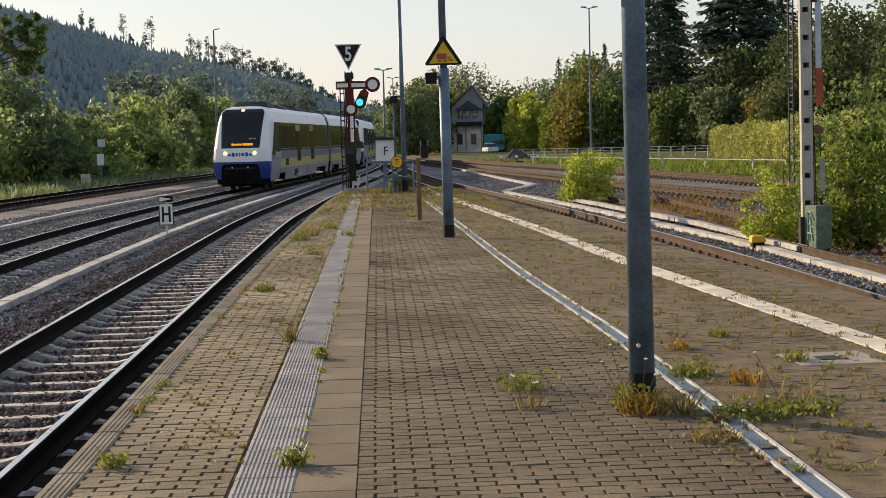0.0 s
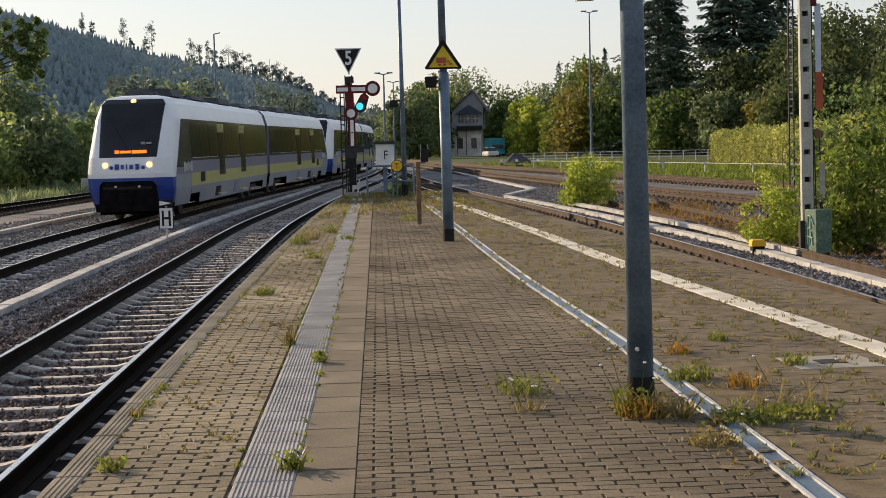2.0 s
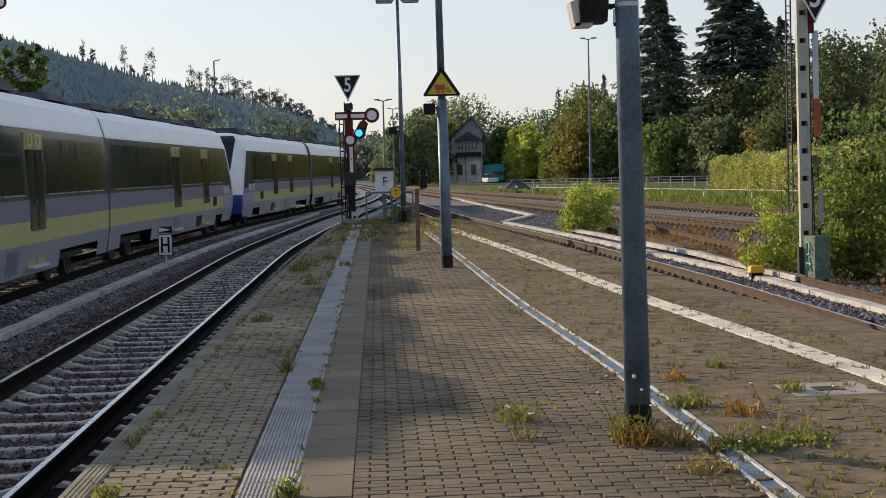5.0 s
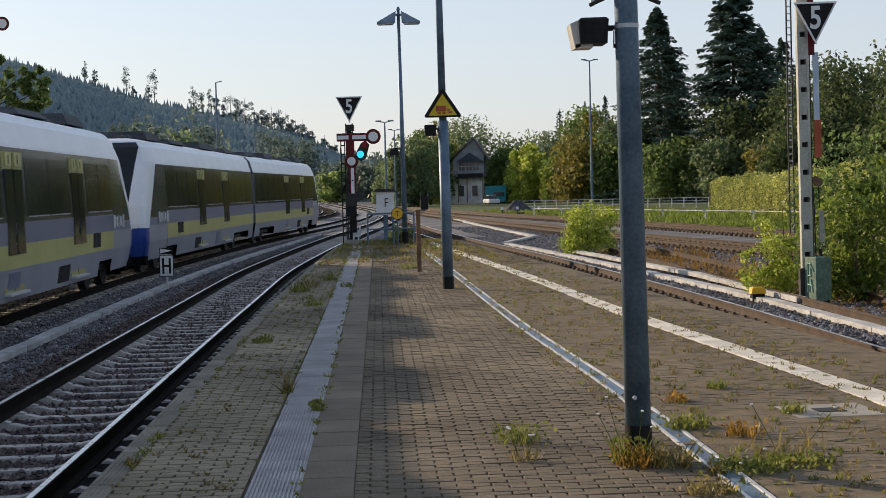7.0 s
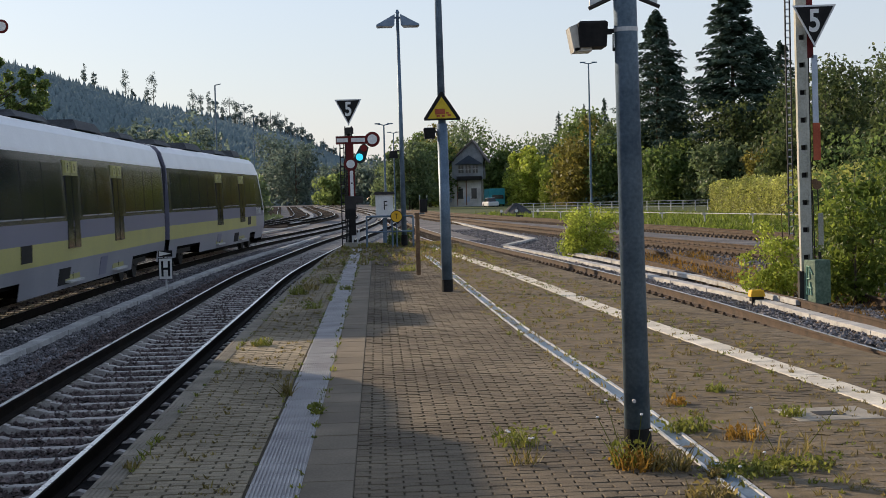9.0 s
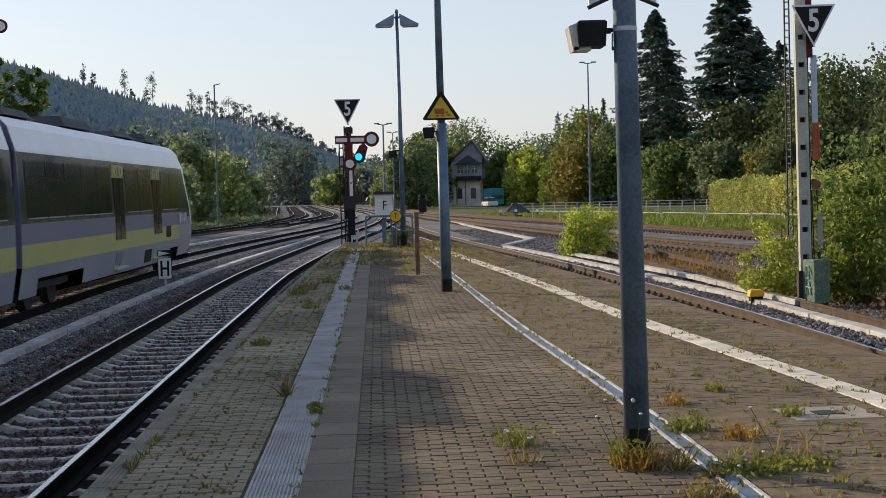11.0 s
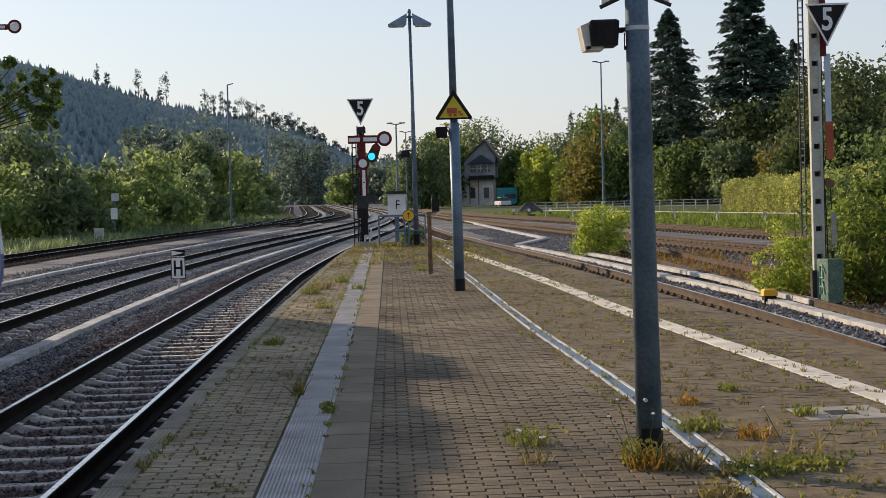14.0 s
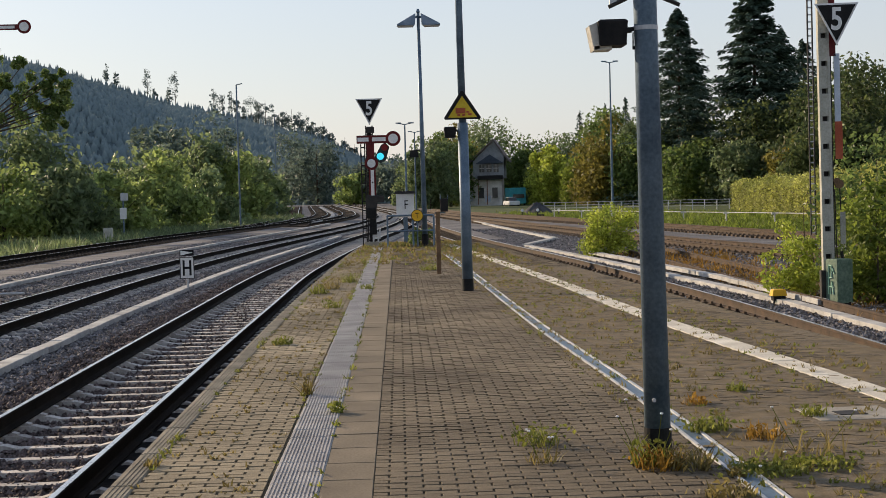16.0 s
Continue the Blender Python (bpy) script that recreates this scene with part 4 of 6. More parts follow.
part("disc_field", disc((0, 0.94), 0.165, -0.014, 0.012), ORANGE, ts, "orange-yellow face")
letter("T", 0.24, BLACK, ts, (0, -0.026, 0.86))


# lamp posts and poles
def tapered(h, r0, r1, z0=0.0):
    return Form().tube((0, 0, z0), (0, 0, h), r0, r1, n=24)


lp = thing("street_lamp", (0.79, 43.6, 0), "grey platform lamp post with two blue-grey hoods", "lamp post", lean=(0, -0.3))
part("pole", tapered(7.2, 0.085, 0.045), GALV, lp, smooth=True)
part("collar", tapered(0.35, 0.10, 0.10), BLACK, lp)
for sx in (-1, 1):
    h = part("hood", Form().prism([(sx * 0.08, 7.12), (sx * 0.66, 6.80), (sx * 0.66, 6.76), (sx * 0.16, 6.76), (sx * 0.10, 6.82)][::-sx], -0.20, 0.20), LAMPHOOD, lp, "blue-grey sloping hood")
    part("diffuser", Form().box((sx * 0.40, 0, 6.745), (0.46, 0.32, 0.03)), LAMPGLASS, h)
    part("hood_arm", Form().tube((0, 0, 7.02), (sx * 0.2, 0, 7.04), 0.03), GALV, lp)
part("cap", Form().box((0, 0, 7.22), (0.12, 0.12, 0.10), top=0.5), GALV, lp)
part("loudspeaker", Form().box((-0.26, 0, 2.84), (0.28, 0.22, 0.22), top=0.8, bevel=0.02), BLACK, lp, "small dark loudspeaker box")
part("speaker_arm", Form().tube((0, 0, 2.95), (-0.2, 0, 2.95), 0.02), BLACK, lp)

p2 = thing("sign_pole", (1.10, 23.1, 0), "grey steel pole carrying a yellow warning triangle", "pole", lean=(0, -0.45))
part("pole", tapered(2.75, 0.088, 0.085), GALV, p2, smooth=True)
part("upper_pole", tapered(7.5, 0.062, 0.045, 2.74), GALV, p2, smooth=True)
part("collar", tapered(0.20, 0.094, 0.094), BLACK, p2, "black base collar")
part("loudspeaker", Form().box((-0.21, 0, 2.60), (0.17, 0.16, 0.18), top=1.15, bevel=0.015), BLACK, p2, "dark loudspeaker box")
part("speaker_arm", Form().tube((0, 0, 2.62), (-0.2, 0, 2.62), 0.015), BLACK, p2)
wsn = thing("warning_sign", (1.075, 23.0, 0), "yellow warning triangle with black rim and dark pictogram", "sign")
part("rim", plate([(-0.285, 2.80), (0.285, 2.80), (0.30, 2.83), (0.02, 3.26), (-0.02, 3.26), (-0.30, 2.83)], 0, 0.02), BLACK, wsn, "black rim")
part("field", plate([(-0.235, 2.83), (0.235, 2.83), (0.0, 3.18)], -0.014, 0.012), YELLOW, wsn, "yellow field")
part("pictogram", Form().box((-0.03, -0.024, 2.94), (0.16, 0.008, 0.09)).box((-0.06, -0.024, 2.87), (0.05, 0.008, 0.03)).box((0.02, -0.024, 2.87), (0.05, 0.008, 0.03)).box((0.09, -0.024, 2.92), (0.05, 0.008, 0.03), 0).box((0.12, -0.024, 2.88), (0.06, 0.008, 0.03)), ORANGERED, wsn, "dark red pictogram drawn as plain shapes")

po = thing("short_post", (0.77, 28.1, 0), "short rusty brown post with a dark signal box", "post")
part("shaft", Form().box((0, 0, 0.62), (0.085, 0.085, 1.24)), BROWN, po)
part("signal_head", Form().box((0.13, 0, 1.37), (0.15, 0.16, 0.26), bevel=0.015), BLACK, po, "dark box lamp")
part("bracket", Form().box((0.05, 0, 1.22), (0.20, 0.06, 0.03)), GALV, po)
for x in (0.06, 0.205):
    part("wire_end", Form().tube((x, 0, 1.48), (x, 0, 1.58), 0.008, n=6), GALV, po)

np_ = thing("lamp_pole", (1.50, 8.28, 0), "thick galvanised pole with a black foot", "pole", lean=(0, -0.55))
part("pole", tapered(6.0, 0.078, 0.056), GALV, np_, "galvanised conical tube", True)
part("collar", tapered(0.20, 0.083, 0.081), BLACK, np_, "black painted foot")
part("bolt", Form().tube((-0.03, -0.085, 0.37), (-0.03, -0.07, 0.37), 0.012, n=8), GALVLIGHT, np_)
fl = part("floodlight", Form().box((-0.20, 0.05, 2.53), (0.155, 0.20, 0.15), top=1.12, bevel=0.012), BLACK, np_, "black floodlight housing")
part("glass_cover", Form().prism([(-0.335, 2.575), (-0.285, 2.595), (-0.275, 2.44), (-0.31, 2.43)], -0.02, 0.14), LAMPGLASS, fl, "pale glass cover")
part("under_cover", Form().box((-0.255, 0.06, 2.444), (0.10, 0.16, 0.022)), LAMPGLASS, fl)
part("floodlight_arm", Form().tube((-0.13, 0.02, 2.545), (-0.05, 0, 2.55), 0.013).box((-0.10, 0.01, 2.545), (0.035, 0.04, 0.03)), BLACK, np_)
part("clamp", Form().tube((0, 0, 2.54), (0, 0, 2.565), 0.072, n=20), GALVLIGHT, np_)
part("cable", Form().tube((-0.075, 0, 2.53), (-0.078, 0, 2.44), 0.004, n=6).box((-0.07, 0, 2.44), (0.02, 0.02, 0.02)), BLACK, np_)
for sx, z in ((-1, 0), (1, 0)):
    part("sign_board", Form().prism([(sx * 0.05, 2.755), (sx * 0.20, 2.69), (sx * 0.20, 3.05), (sx * 0.05, 3.05)][::sx], 0.04, 0.07), WHITE, np_, "white sign plate above")
    part("sign_rim", Form().tube((sx * 0.05, 0.03, 2.755), (sx * 0.21, 0.03, 2.685), 0.012, n=8), DARKIRON, np_)

# tall signal mast on the far side of the right track
rm = thing("signal_mast", (8.27, 27.0, BED), "pale weathered steel mast with square holes", "signal mast", lean=(0, -0.5))
for sx in (-0.085, 0.085):
    part("flange", Form().box((sx, 0, 3.45), (0.05, 0.12, 6.9)), PALEPOST, rm, "pale channel steel")
for k in range(13):
    part("web_plate", Form().box((0, 0, k * 0.53 + 0.215), (0.118, 0.11, 0.43)), PALEPOST, rm)
part("backing", Form().box((0, 0.075, 3.4), (0.20, 0.02, 6.8)), DARKIRON, rm)
part("side_angle", Form().box((0.135, 0.06, 3.3), (0.035, 0.10, 6.6)), DARKIRON, rm)
ab = part("lowered_arm", Form().box((0.24, -0.05, 4.25), (0.11, 0.03, 1.30)), PALEBLUE, rm, "pale lowered signal arm")
part("arm_tip", Form().box((0.25, -0.052, 3.24), (0.14, 0.03, 0.72)), ORANGERED, ab, "faded red arm tip")
part("arm_root", Form().box((0.16, -0.05, 5.45), (0.12, 0.03, 1.2)), RED, rm)
part("pulley", Form().tube((0.24, -0.06, 2.40), (0.24, 0.0, 2.40), 0.085, n=16).tube((0.19, -0.07, 2.46), (0.19, -0.02, 2.46), 0.06, n=16), BROWN, rm, "rusty wire pulleys")
part("wire_rod", Form().tube((0.16, 0, 2.3), (0.18, 0, 0.9), 0.012, n=6).tube((0.26, 0, 2.35), (0.27, 0, 1.9), 0.012, n=6).tube((0.27, 0, 1.1), (0.30, 0, 0.6), 0.03, n=6), DARKIRON, rm)
part("white_board", Form().box((0.29, -0.05, 1.55), (0.10, 0.03, 0.62)), PALEPOST, rm, "small white board")
part("base_plate", Form().box((-0.10, -0.08, 0.42), (0.16, 0.12, 0.65)), DARKIRON, rm)
gb = thing("relay_box", (8.40, 26.75, BED), "green relay box with pale graffiti at the mast foot", "box")
part("case", Form().box((0, 0, 0.55), (0.36, 0.34, 0.84), 20, bevel=0.015), GREENBOX, gb)
part("stand", Form().box((0.02, 0, 0.07), (0.32, 0.26, 0.15)), BLACK, gb)
gr = Form()
for a, b, c, d in ((-0.12, 0.30, -0.10, 0.85), (-0.10, 0.85, -0.02, 0.84), (-0.02, 0.84, -0.03, 0.62), (-0.12, 0.60, 0.0, 0.62), (-0.07, 0.30, -0.02, 0.55), (-0.02, 0.55, 0.03, 0.30), (0.0, 0.80, 0.06, 0.70), (-0.13, 0.45, 0.04, 0.43)):
    gr.tube((a + 0.03, -0.190 - 0.12 * (a + 0.0) * 0.2, b), (c + 0.03, -0.190, d), 0.012, n=5)
part("graffiti", turned(gr, rz=-70), GRAFFITI, gb, "pale green graffiti strokes")
speed_board((8.43, 26.8, 0), 5.03, "black triangular speed board with white five on the mast", "speed boards", rz=-6)
yb = thing("yellow_box", (7.55, 28.0, BED), "yellow-topped point machine box on iron legs", "box")
part("lid", Form().box((0, 0, 0.26), (0.30, 0.24, 0.13), top=0.85, bevel=0.02), ORANGE, yb, "yellow lid")
part("body", Form().box((0, 0, 0.15), (0.24, 0.20, 0.10)), BLACK, yb)
for a, b in ((-0.09, -0.05), (0.09, -0.05), (0.0, 0.08)):
    part("leg", Form().tube((a, b, 0.12), (a * 1.3, b, -0.02), 0.02, n=6), DARKIRON, yb)
for k, (a, b, c) in enumerate((((7.7, 28, -0.72), (8.0, 27.4, -0.70), (8.3, 26.9, -0.6)), ((7.6, 27.6, -0.73), (8.0, 26.8, -0.72), (8.35, 26.6, -0.66)))):
    f = Form().tube(a, b, 0.018, n=6).tube(b, c, 0.018, n=6)
    tagged(part("cable", f, BLACK), "black cable lying on the ballast", "cable")


# H board between the main tracks
hb = thing("stop_board", (-5.52, 36.7, BED), "white stop board with black H on a grey post", "sign")
part("post", Form().tube((0, 0.03, 0), (0, 0.03, 1.05), 0.028), GALVLIGHT, hb)
part("board", Form().box((0, 0, 0.66), (0.34, 0.02, 0.53)), WHITE, hb, "white board")
part("letter", Form().box((-0.085, -0.014, 0.66), (0.055, 0.008, 0.40)).box((0.085, -0.014, 0.66), (0.055, 0.008, 0.40)).box((0, -0.014, 0.66), (0.12, 0.008, 0.06)), BLACK, hb, "black letter H")
part("rim", Form().box((-0.175, -0.002, 0.66), (0.018, 0.024, 0.55)).box((0.175, -0.002, 0.66), (0.018, 0.024, 0.55)).box((0, -0.002, 0.93), (0.36, 0.024, 0.014)).box((0, -0.002, 0.39), (0.36, 0.024, 0.014)), BLACK, hb)
ar = part("arrow_board", Form().box((0, 0, 1.05), (0.36, 0.02, 0.16)), BLACK, hb)
part("arrow", plate([(-0.16, 0.985), (0.15, 1.05), (-0.16, 1.115)], -0.014, 0.008), WHITE, ar, "white arrow wedge")


# things further off
def far_lamp(at, h, label):
    l = thing("street_lamp", at, label, "lamp post", "yard lamps")
    part("pole", tapered(h, 0.14, 0.07), GALV, l)
    for sx in (-1, 1):
        part("lamp_head", Form().tube((0, 0, h - 0.05), (sx * 0.85, 0, h + 0.12), 0.05, n=6).box((sx * 0.62, 0, h + 0.10), (0.55, 0.2, 0.12)), GALV, l)
    return l


far_lamp((22.8, 150, BED), 15.8, "tall grey yard lamp with two arms beside the fence")
far_lamp((0.8, 140, BED), 9.3, "tall grey yard lamp with two arms beyond the signal")
far_lamp((2.6, 210, BED), 11.5, "distant grey yard lamp with two arms")
cp = thing("utility_pole", (17.75, 60, BED), "slim lattice mast with pale rungs", "mast", lean=(0, -0.2))
f = Form()
for sx in (-0.10, 0.10):
    f.box((sx, 0, 6.5), (0.05, 0.08, 13))
part("mast", f, DARKIRON, cp)
for k in range(42):
    part("rung", Form().box((0, 0, 0.3 + k * 0.3), (0.16, 0.05, 0.06)), GALVLIGHT, cp)
for x, y, h in ((-13.2, 118, 11.8), (-14.6, 170, 12)):
    u = thing("line_pole", (x, y, BED), "thin grey pole among the bushes", "pole", "line poles")
    part("pole", tapered(h, 0.08, 0.06), GALV, u)
    part("lamp_arm", Form().tube((0, 0, h), (0.5, 0, h + 0.1), 0.04, n=6), GALV, u)
ls = thing("semaphore_signal", (-19.2, 62, BED), "semaphore signal whose arm reaches into view", "railway signal")
part("mast", Form().box((0, 0, 5.2), (0.3, 0.3, 10.6)), DARKIRON, ls)
a2 = part("arm", Form().box((1.55, -0.2, 10.05), (3.0, 0.04, 0.24)), RED, ls, "red-rimmed signal arm")
part("arm_field", Form().box((1.5, -0.225, 10.05), (2.7, 0.012, 0.12)), WHITE, a2, "white stripe")
part("arm_disc", disc((3.25, 10.06), 0.30, -0.2), RED, a2, "red disc")
part("arm_disc_face", disc((3.25, 10.06), 0.20, -0.225), WHITE, a2, "white disc face")
sg = thing("track_sign", (-18.4, 95, BED), "small white board on a post by the bushes", "sign")
part("post", Form().tube((0, 0, 0), (0, 0, 3.0), 0.05), GALV, sg)
part("board", Form().box((0, -0.06, 1.6), (0.45, 0.03, 0.75)), WHITE, sg).location.z = 0
part("upper_board", Form().box((0.1, -0.06, 2.7), (0.5, 0.03, 0.5)), GALVLIGHT, sg)
wb = thing("relay_box", (-17.4, 85, BED), "small pale grey box beside the outer track", "box")
part("case", Form().box((0, 0, 0.42), (0.5, 0.4, 0.84), bevel=0.02), PALEPOST, wb)
pm = thing("point_lamp", (-11.4, 37, BED), "low yellow-brown marker box between the tracks", "box")
part("case", Form().box((0, 0, 0.18), (0.5, 0.3, 0.22), top=0.8, bevel=0.02), ORANGE, pm)
part("rod", Form().tube((-0.9, 0, 0.10), (1.6, 0, 0.10), 0.03, n=6), GALVLIGHT, pm)
for x, y in ((11.2, 128), (14.2, 125), (12.6, 128)):
    g2 = thing("point_lever", (x, y, BED), "low point lever with white disc", "lever", "point levers")
    part("disc", disc((0, 0.62), 0.14, 0), WHITE, g2)
    part("stand", Form().box((0, 0.06, 0.32), (0.10, 0.10, 0.64)).box((0.3, 0.06, 0.12), (0.6, 0.2, 0.2)), DARKIRON, g2)

# fence and pipe line on the right
fn = thing("fence", (0, 0, BED), "long pale tube fence along the yard edge", "fence")
A, Bq = Vector((14.5, 152, 0)), Vector((34, 139, 0))
n = 18
for k in range(n + 1):
    p = A.lerp(Bq, k / n)
    part("post", Form().box((p.x, p.y, 0.5), (0.08, 0.08, 1.06)), GALVLIGHT, fn)
for z in (0.45, 0.75, 1.04):
    part("rail", Form().tube(A + Vector((0, 0, z)), Bq + Vector((0, 0, z)), 0.03, n=6), GALVLIGHT, fn)
wl = thing("wire_line", (0, 0, BED), "low signal wire line on small posts in the grass", "wire line")
A, Bq = Vector((13, 118, 0)), Vector((25.5, 72, 0))
for k in range(9):
    p = A.lerp(Bq, k / 8)
    part("post", Form().box((p.x, p.y, 0.35), (0.08, 0.08, 0.75)).box((p.x, p.y, 0.68), (0.35, 0.1, 0.12)), GALVLIGHT, wl)
part("wire", Form().tube(A + Vector((0, 0, 0.7)), Bq + Vector((0, 0, 0.7)), 0.025, n=5), GALVLIGHT, wl)


# signal box building
def building():
    b = thing("signal_box", (15.2, 238, BED), "two-storey weathered signal box with gabled roof", "building", rz=-8)
    wl2 = part("wall", Form().box((0, 3, 2.3), (4.6, 6, 4.6)), PLASTER, b, "patchy pale plaster ground floor")
    part("timber_wall", Form().box((0.1, 3, 6.1), (5.2, 6.4, 3.0)), TIMBER, b, "grey boarded upper floor")
    part("gable", Form().prism([(-2.6, 7.6), (2.8, 7.6), (2.8, 8.2), (1.0, 10.9), (-2.6, 7.5)], -0.2, 6.2), TIMBER, b)
    part("roof", Form().prism([(-4.0, 6.5), (-4.0, 6.75), (1.0, 11.25), (3.6, 7.6), (3.6, 7.3), (1.0, 10.9)], -0.9, 6.9), ROOFTILE, b, "dark tiled gable roof")
    part("side_roof", Form().prism([(-5.2, 6.4), (-5.2, 6.6), (-2.6, 8.6), (-2.6, 8.2)], 0.2, 5.0), ROOFTILE, b)
    part("side_wall", Form().box((-3.6, 2.6, 3.2), (2.6, 4.2, 6.4)), PLASTER, b)
    for x in (-3.6, -1.7, -0.2):
        part("timber_post", Form().box((x, -0.06 if x > -2.3 else 0.42, 3.2), (0.16, 0.1, 6.0)), REDWOOD, b, "red-brown timber")
    for x in (-1.0, 0.2, 1.4):
        w = part("window", Form().box((x, -0.28, 6.3), (0.85, 0.08, 1.3)), PANE, b)
        part("frame", Form().box((x, -0.33, 6.3), (0.07, 0.05, 1.3)).box((x, -0.33, 6.3), (0.85, 0.05, 0.07)), WHITE, w)
    part("balcony", Form().box((0.4, -0.7, 4.75), (4.2, 1.2, 0.7)), BLACK, b, "dark boarded balcony")
    part("awning", Form().prism([(-1.9, 7.1), (2.7, 7.1), (0.4, 8.6)], -1.3, -0.2), DARKBLUE, b, "dark blue gable canopy")
    for x in (-3.4, -1.2, 1.1):
        w = part("window", Form().box((x, 0.42 if x < -2.5 else -0.05, 2.2), (0.9, 0.1, 1.7)), PANE if x > -3 else WHITE, b)
        part("sill", Form().box((x, 0.36 if x < -2.5 else -0.12, 1.3), (1.1, 0.2, 0.1)), CONCRETE, w)
    part("graffiti", Form().box((-3.5, 0.44, 1.5), (1.6, 0.05, 1.4)).box((-0.1, -0.03, 1.2), (0.9, 0.05, 1.0)), PALEBLUE, b, "faded blue wall painting")


building()
van = thing("van", (18.7, 226, BED), "teal box van parked by the signal box", "van", rz=4)
part("box_body", Form().box((0.5, 3, 1.75), (2.6, 5, 2.3), bevel=0.08), TEAL, van)
part("cab", Form().box((0.5, 0.2, 1.1), (2.2, 1.6, 1.5), top=0.85, bevel=0.1), TEAL, van)
part("windscreen", Form().box((0.5, -0.58, 1.55), (1.8, 0.08, 0.6)), PANE, van)
for x in (-0.5, 1.5):
    for y in (0.3, 4.4):
        part("wheel", Form().tube((x - 0.1, y, 0.36), (x + 0.1, y, 0.36), 0.36, n=14), BLACK, van)
car = thing("car", (17.6, 220, BED), "small white parked car", "car", rz=10)
part("car_body", Form().box((0, 0, 0.55), (1.7, 3.8, 0.62), bevel=0.12), CARWHITE, car)
part("cabin", Form().box((0, 0.2, 1.1), (1.45, 2.1, 0.6), top=0.8, bevel=0.08), PANE, car)
part("car_roof", Form().box((0, 0.2, 1.43), (1.2, 1.6, 0.06)), CARWHITE, car)
for x in (-0.75, 0.75):
    for y in (-1.2, 1.2):
        part("wheel", Form().tube((x - 0.1, y, 0.3), (x + 0.1, y, 0.3), 0.3, n=14), BLACK, car)
hp = Form()
for i in range(24):
    for j in range(6):
        def hv(i, j):
            a, r = 2 * math.pi * (i % 24) / 24, j / 6
            w = 1 + 0.12 * math.sin(3 * a + 1) + 0.06 * math.sin(7 * a)
            return (13.8 + 1.75 * r * w * math.cos(a), 141 + 1.6 * r * w * math.sin(a), BED + 1.25 * (1 - r) ** 0.9 + 0.08 * math.sin(5 * a + 4 * r) * r * (1 - r) * 4)
        hp.poly(hv(i, j), hv(i, j + 1), hv(i + 1, j + 1), hv(i + 1, j))
tagged(part("gravel_heap", hp, GRAVELPILE), "dark gravel heap beside the sidings", "heap")


# ---- plants ----
def leaves(n, place, size, flat=0.0):
    """n leaf blades: place(i) gives a point and an outward way."""
    f = Form()
    for i in range(n):
        p, w = place(i)
        s = size * random.uniform(0.55, 1.3)
        d = Vector((random.gauss(0, 1), random.gauss(0, 1), random.gauss(0, 1) * (1 - flat))) + w * 0.8
        d = d.normalized() if d.length > 0.01 else Vector((0, 0, 1))
        u = d.orthogonal().normalized()
        u = (Matrix.Rotation(random.uniform(0, 6.28), 3, d) @ u)
        v = d.cross(u)
        k = len(f.v)
        f.v += [tuple(p - u * s), tuple(p - v * s * 0.55 + d * s * 0.12), tuple(p + u * s), tuple(p + v * s * 0.55 + d * s * 0.12)]
        f.f.append((k, k + 1, k + 2, k + 3))
    return f


def clumps(c, rx, ry, rz, count, spread=0.36, full=False):
    """Lobes of a crown: centres and radii scattered through an ellipsoid."""
    out = []
    for i in range(count):
        a, b = random.uniform(0, 6.28), math.acos(random.uniform(-1, 1) if full else random.uniform(-0.7, 1))
        r = random.uniform(0.45, 0.95)
        p = Vector((c[0] + rx * r * math.sin(b) * math.cos(a), c[1] + ry * r * math.sin(b) * math.sin(a), c[2] + rz * r * math.cos(b)))
        out.append((p, random.uniform(0.6, 1.25) * spread * min(rx, rz)))
    return out


def crown(lobes, n, size):
    def place(i):
        c, r = lobes[int(random.random() ** 1.0 * len(lobes))]
        d = Vector((random.gauss(0, 1), random.gauss(0, 1), random.gauss(0, 1) + 0.25)).normalized()
        return c + d * r * random.uniform(0.45, 1.05), d
    return leaves(n, place, size)


def tree(at, h, w, material, label, n=2600, size=0.45, trunk=0.3, low=0.3, name="tree", lobes=26, group="trees"):
    t = thing(name, at, label, "tree" if name == "tree" else "bush", group)
    bushy = low < 0
    ls_ = clumps((0, 0, h * (0.5 + low / 2)), w / 2, w / 2, h * (0.5 - low / 2), lobes, 0.46 if bushy else 0.40, bushy)
    if bushy:
        ls_ += [(Vector((random.uniform(-0.42, 0.42) * w, random.uniform(-0.42, 0.42) * w, h * random.uniform(0.08, 0.3))), 0.2 * min(w, h)) for q in range(lobes // 3)]
    f = Form().tube((0, 0, -0.1), (0.1 * trunk, 0, h * 0.45), trunk, trunk * 0.6, n=9, caps=False).tube((0.1 * trunk, 0, h * 0.45), (0, 0.1, h * 0.85), trunk * 0.6, trunk * 0.12, n=7, caps=False)
    for c, r in ls_[:12]:
        f.tube((0, 0, h * random.uniform(0.2, 0.5)), c, trunk * 0.28, trunk * 0.05, n=5, caps=False)
    part("trunk", f, BARK, t)
    part("crown", crown(ls_, n, size), material, t)
    return t


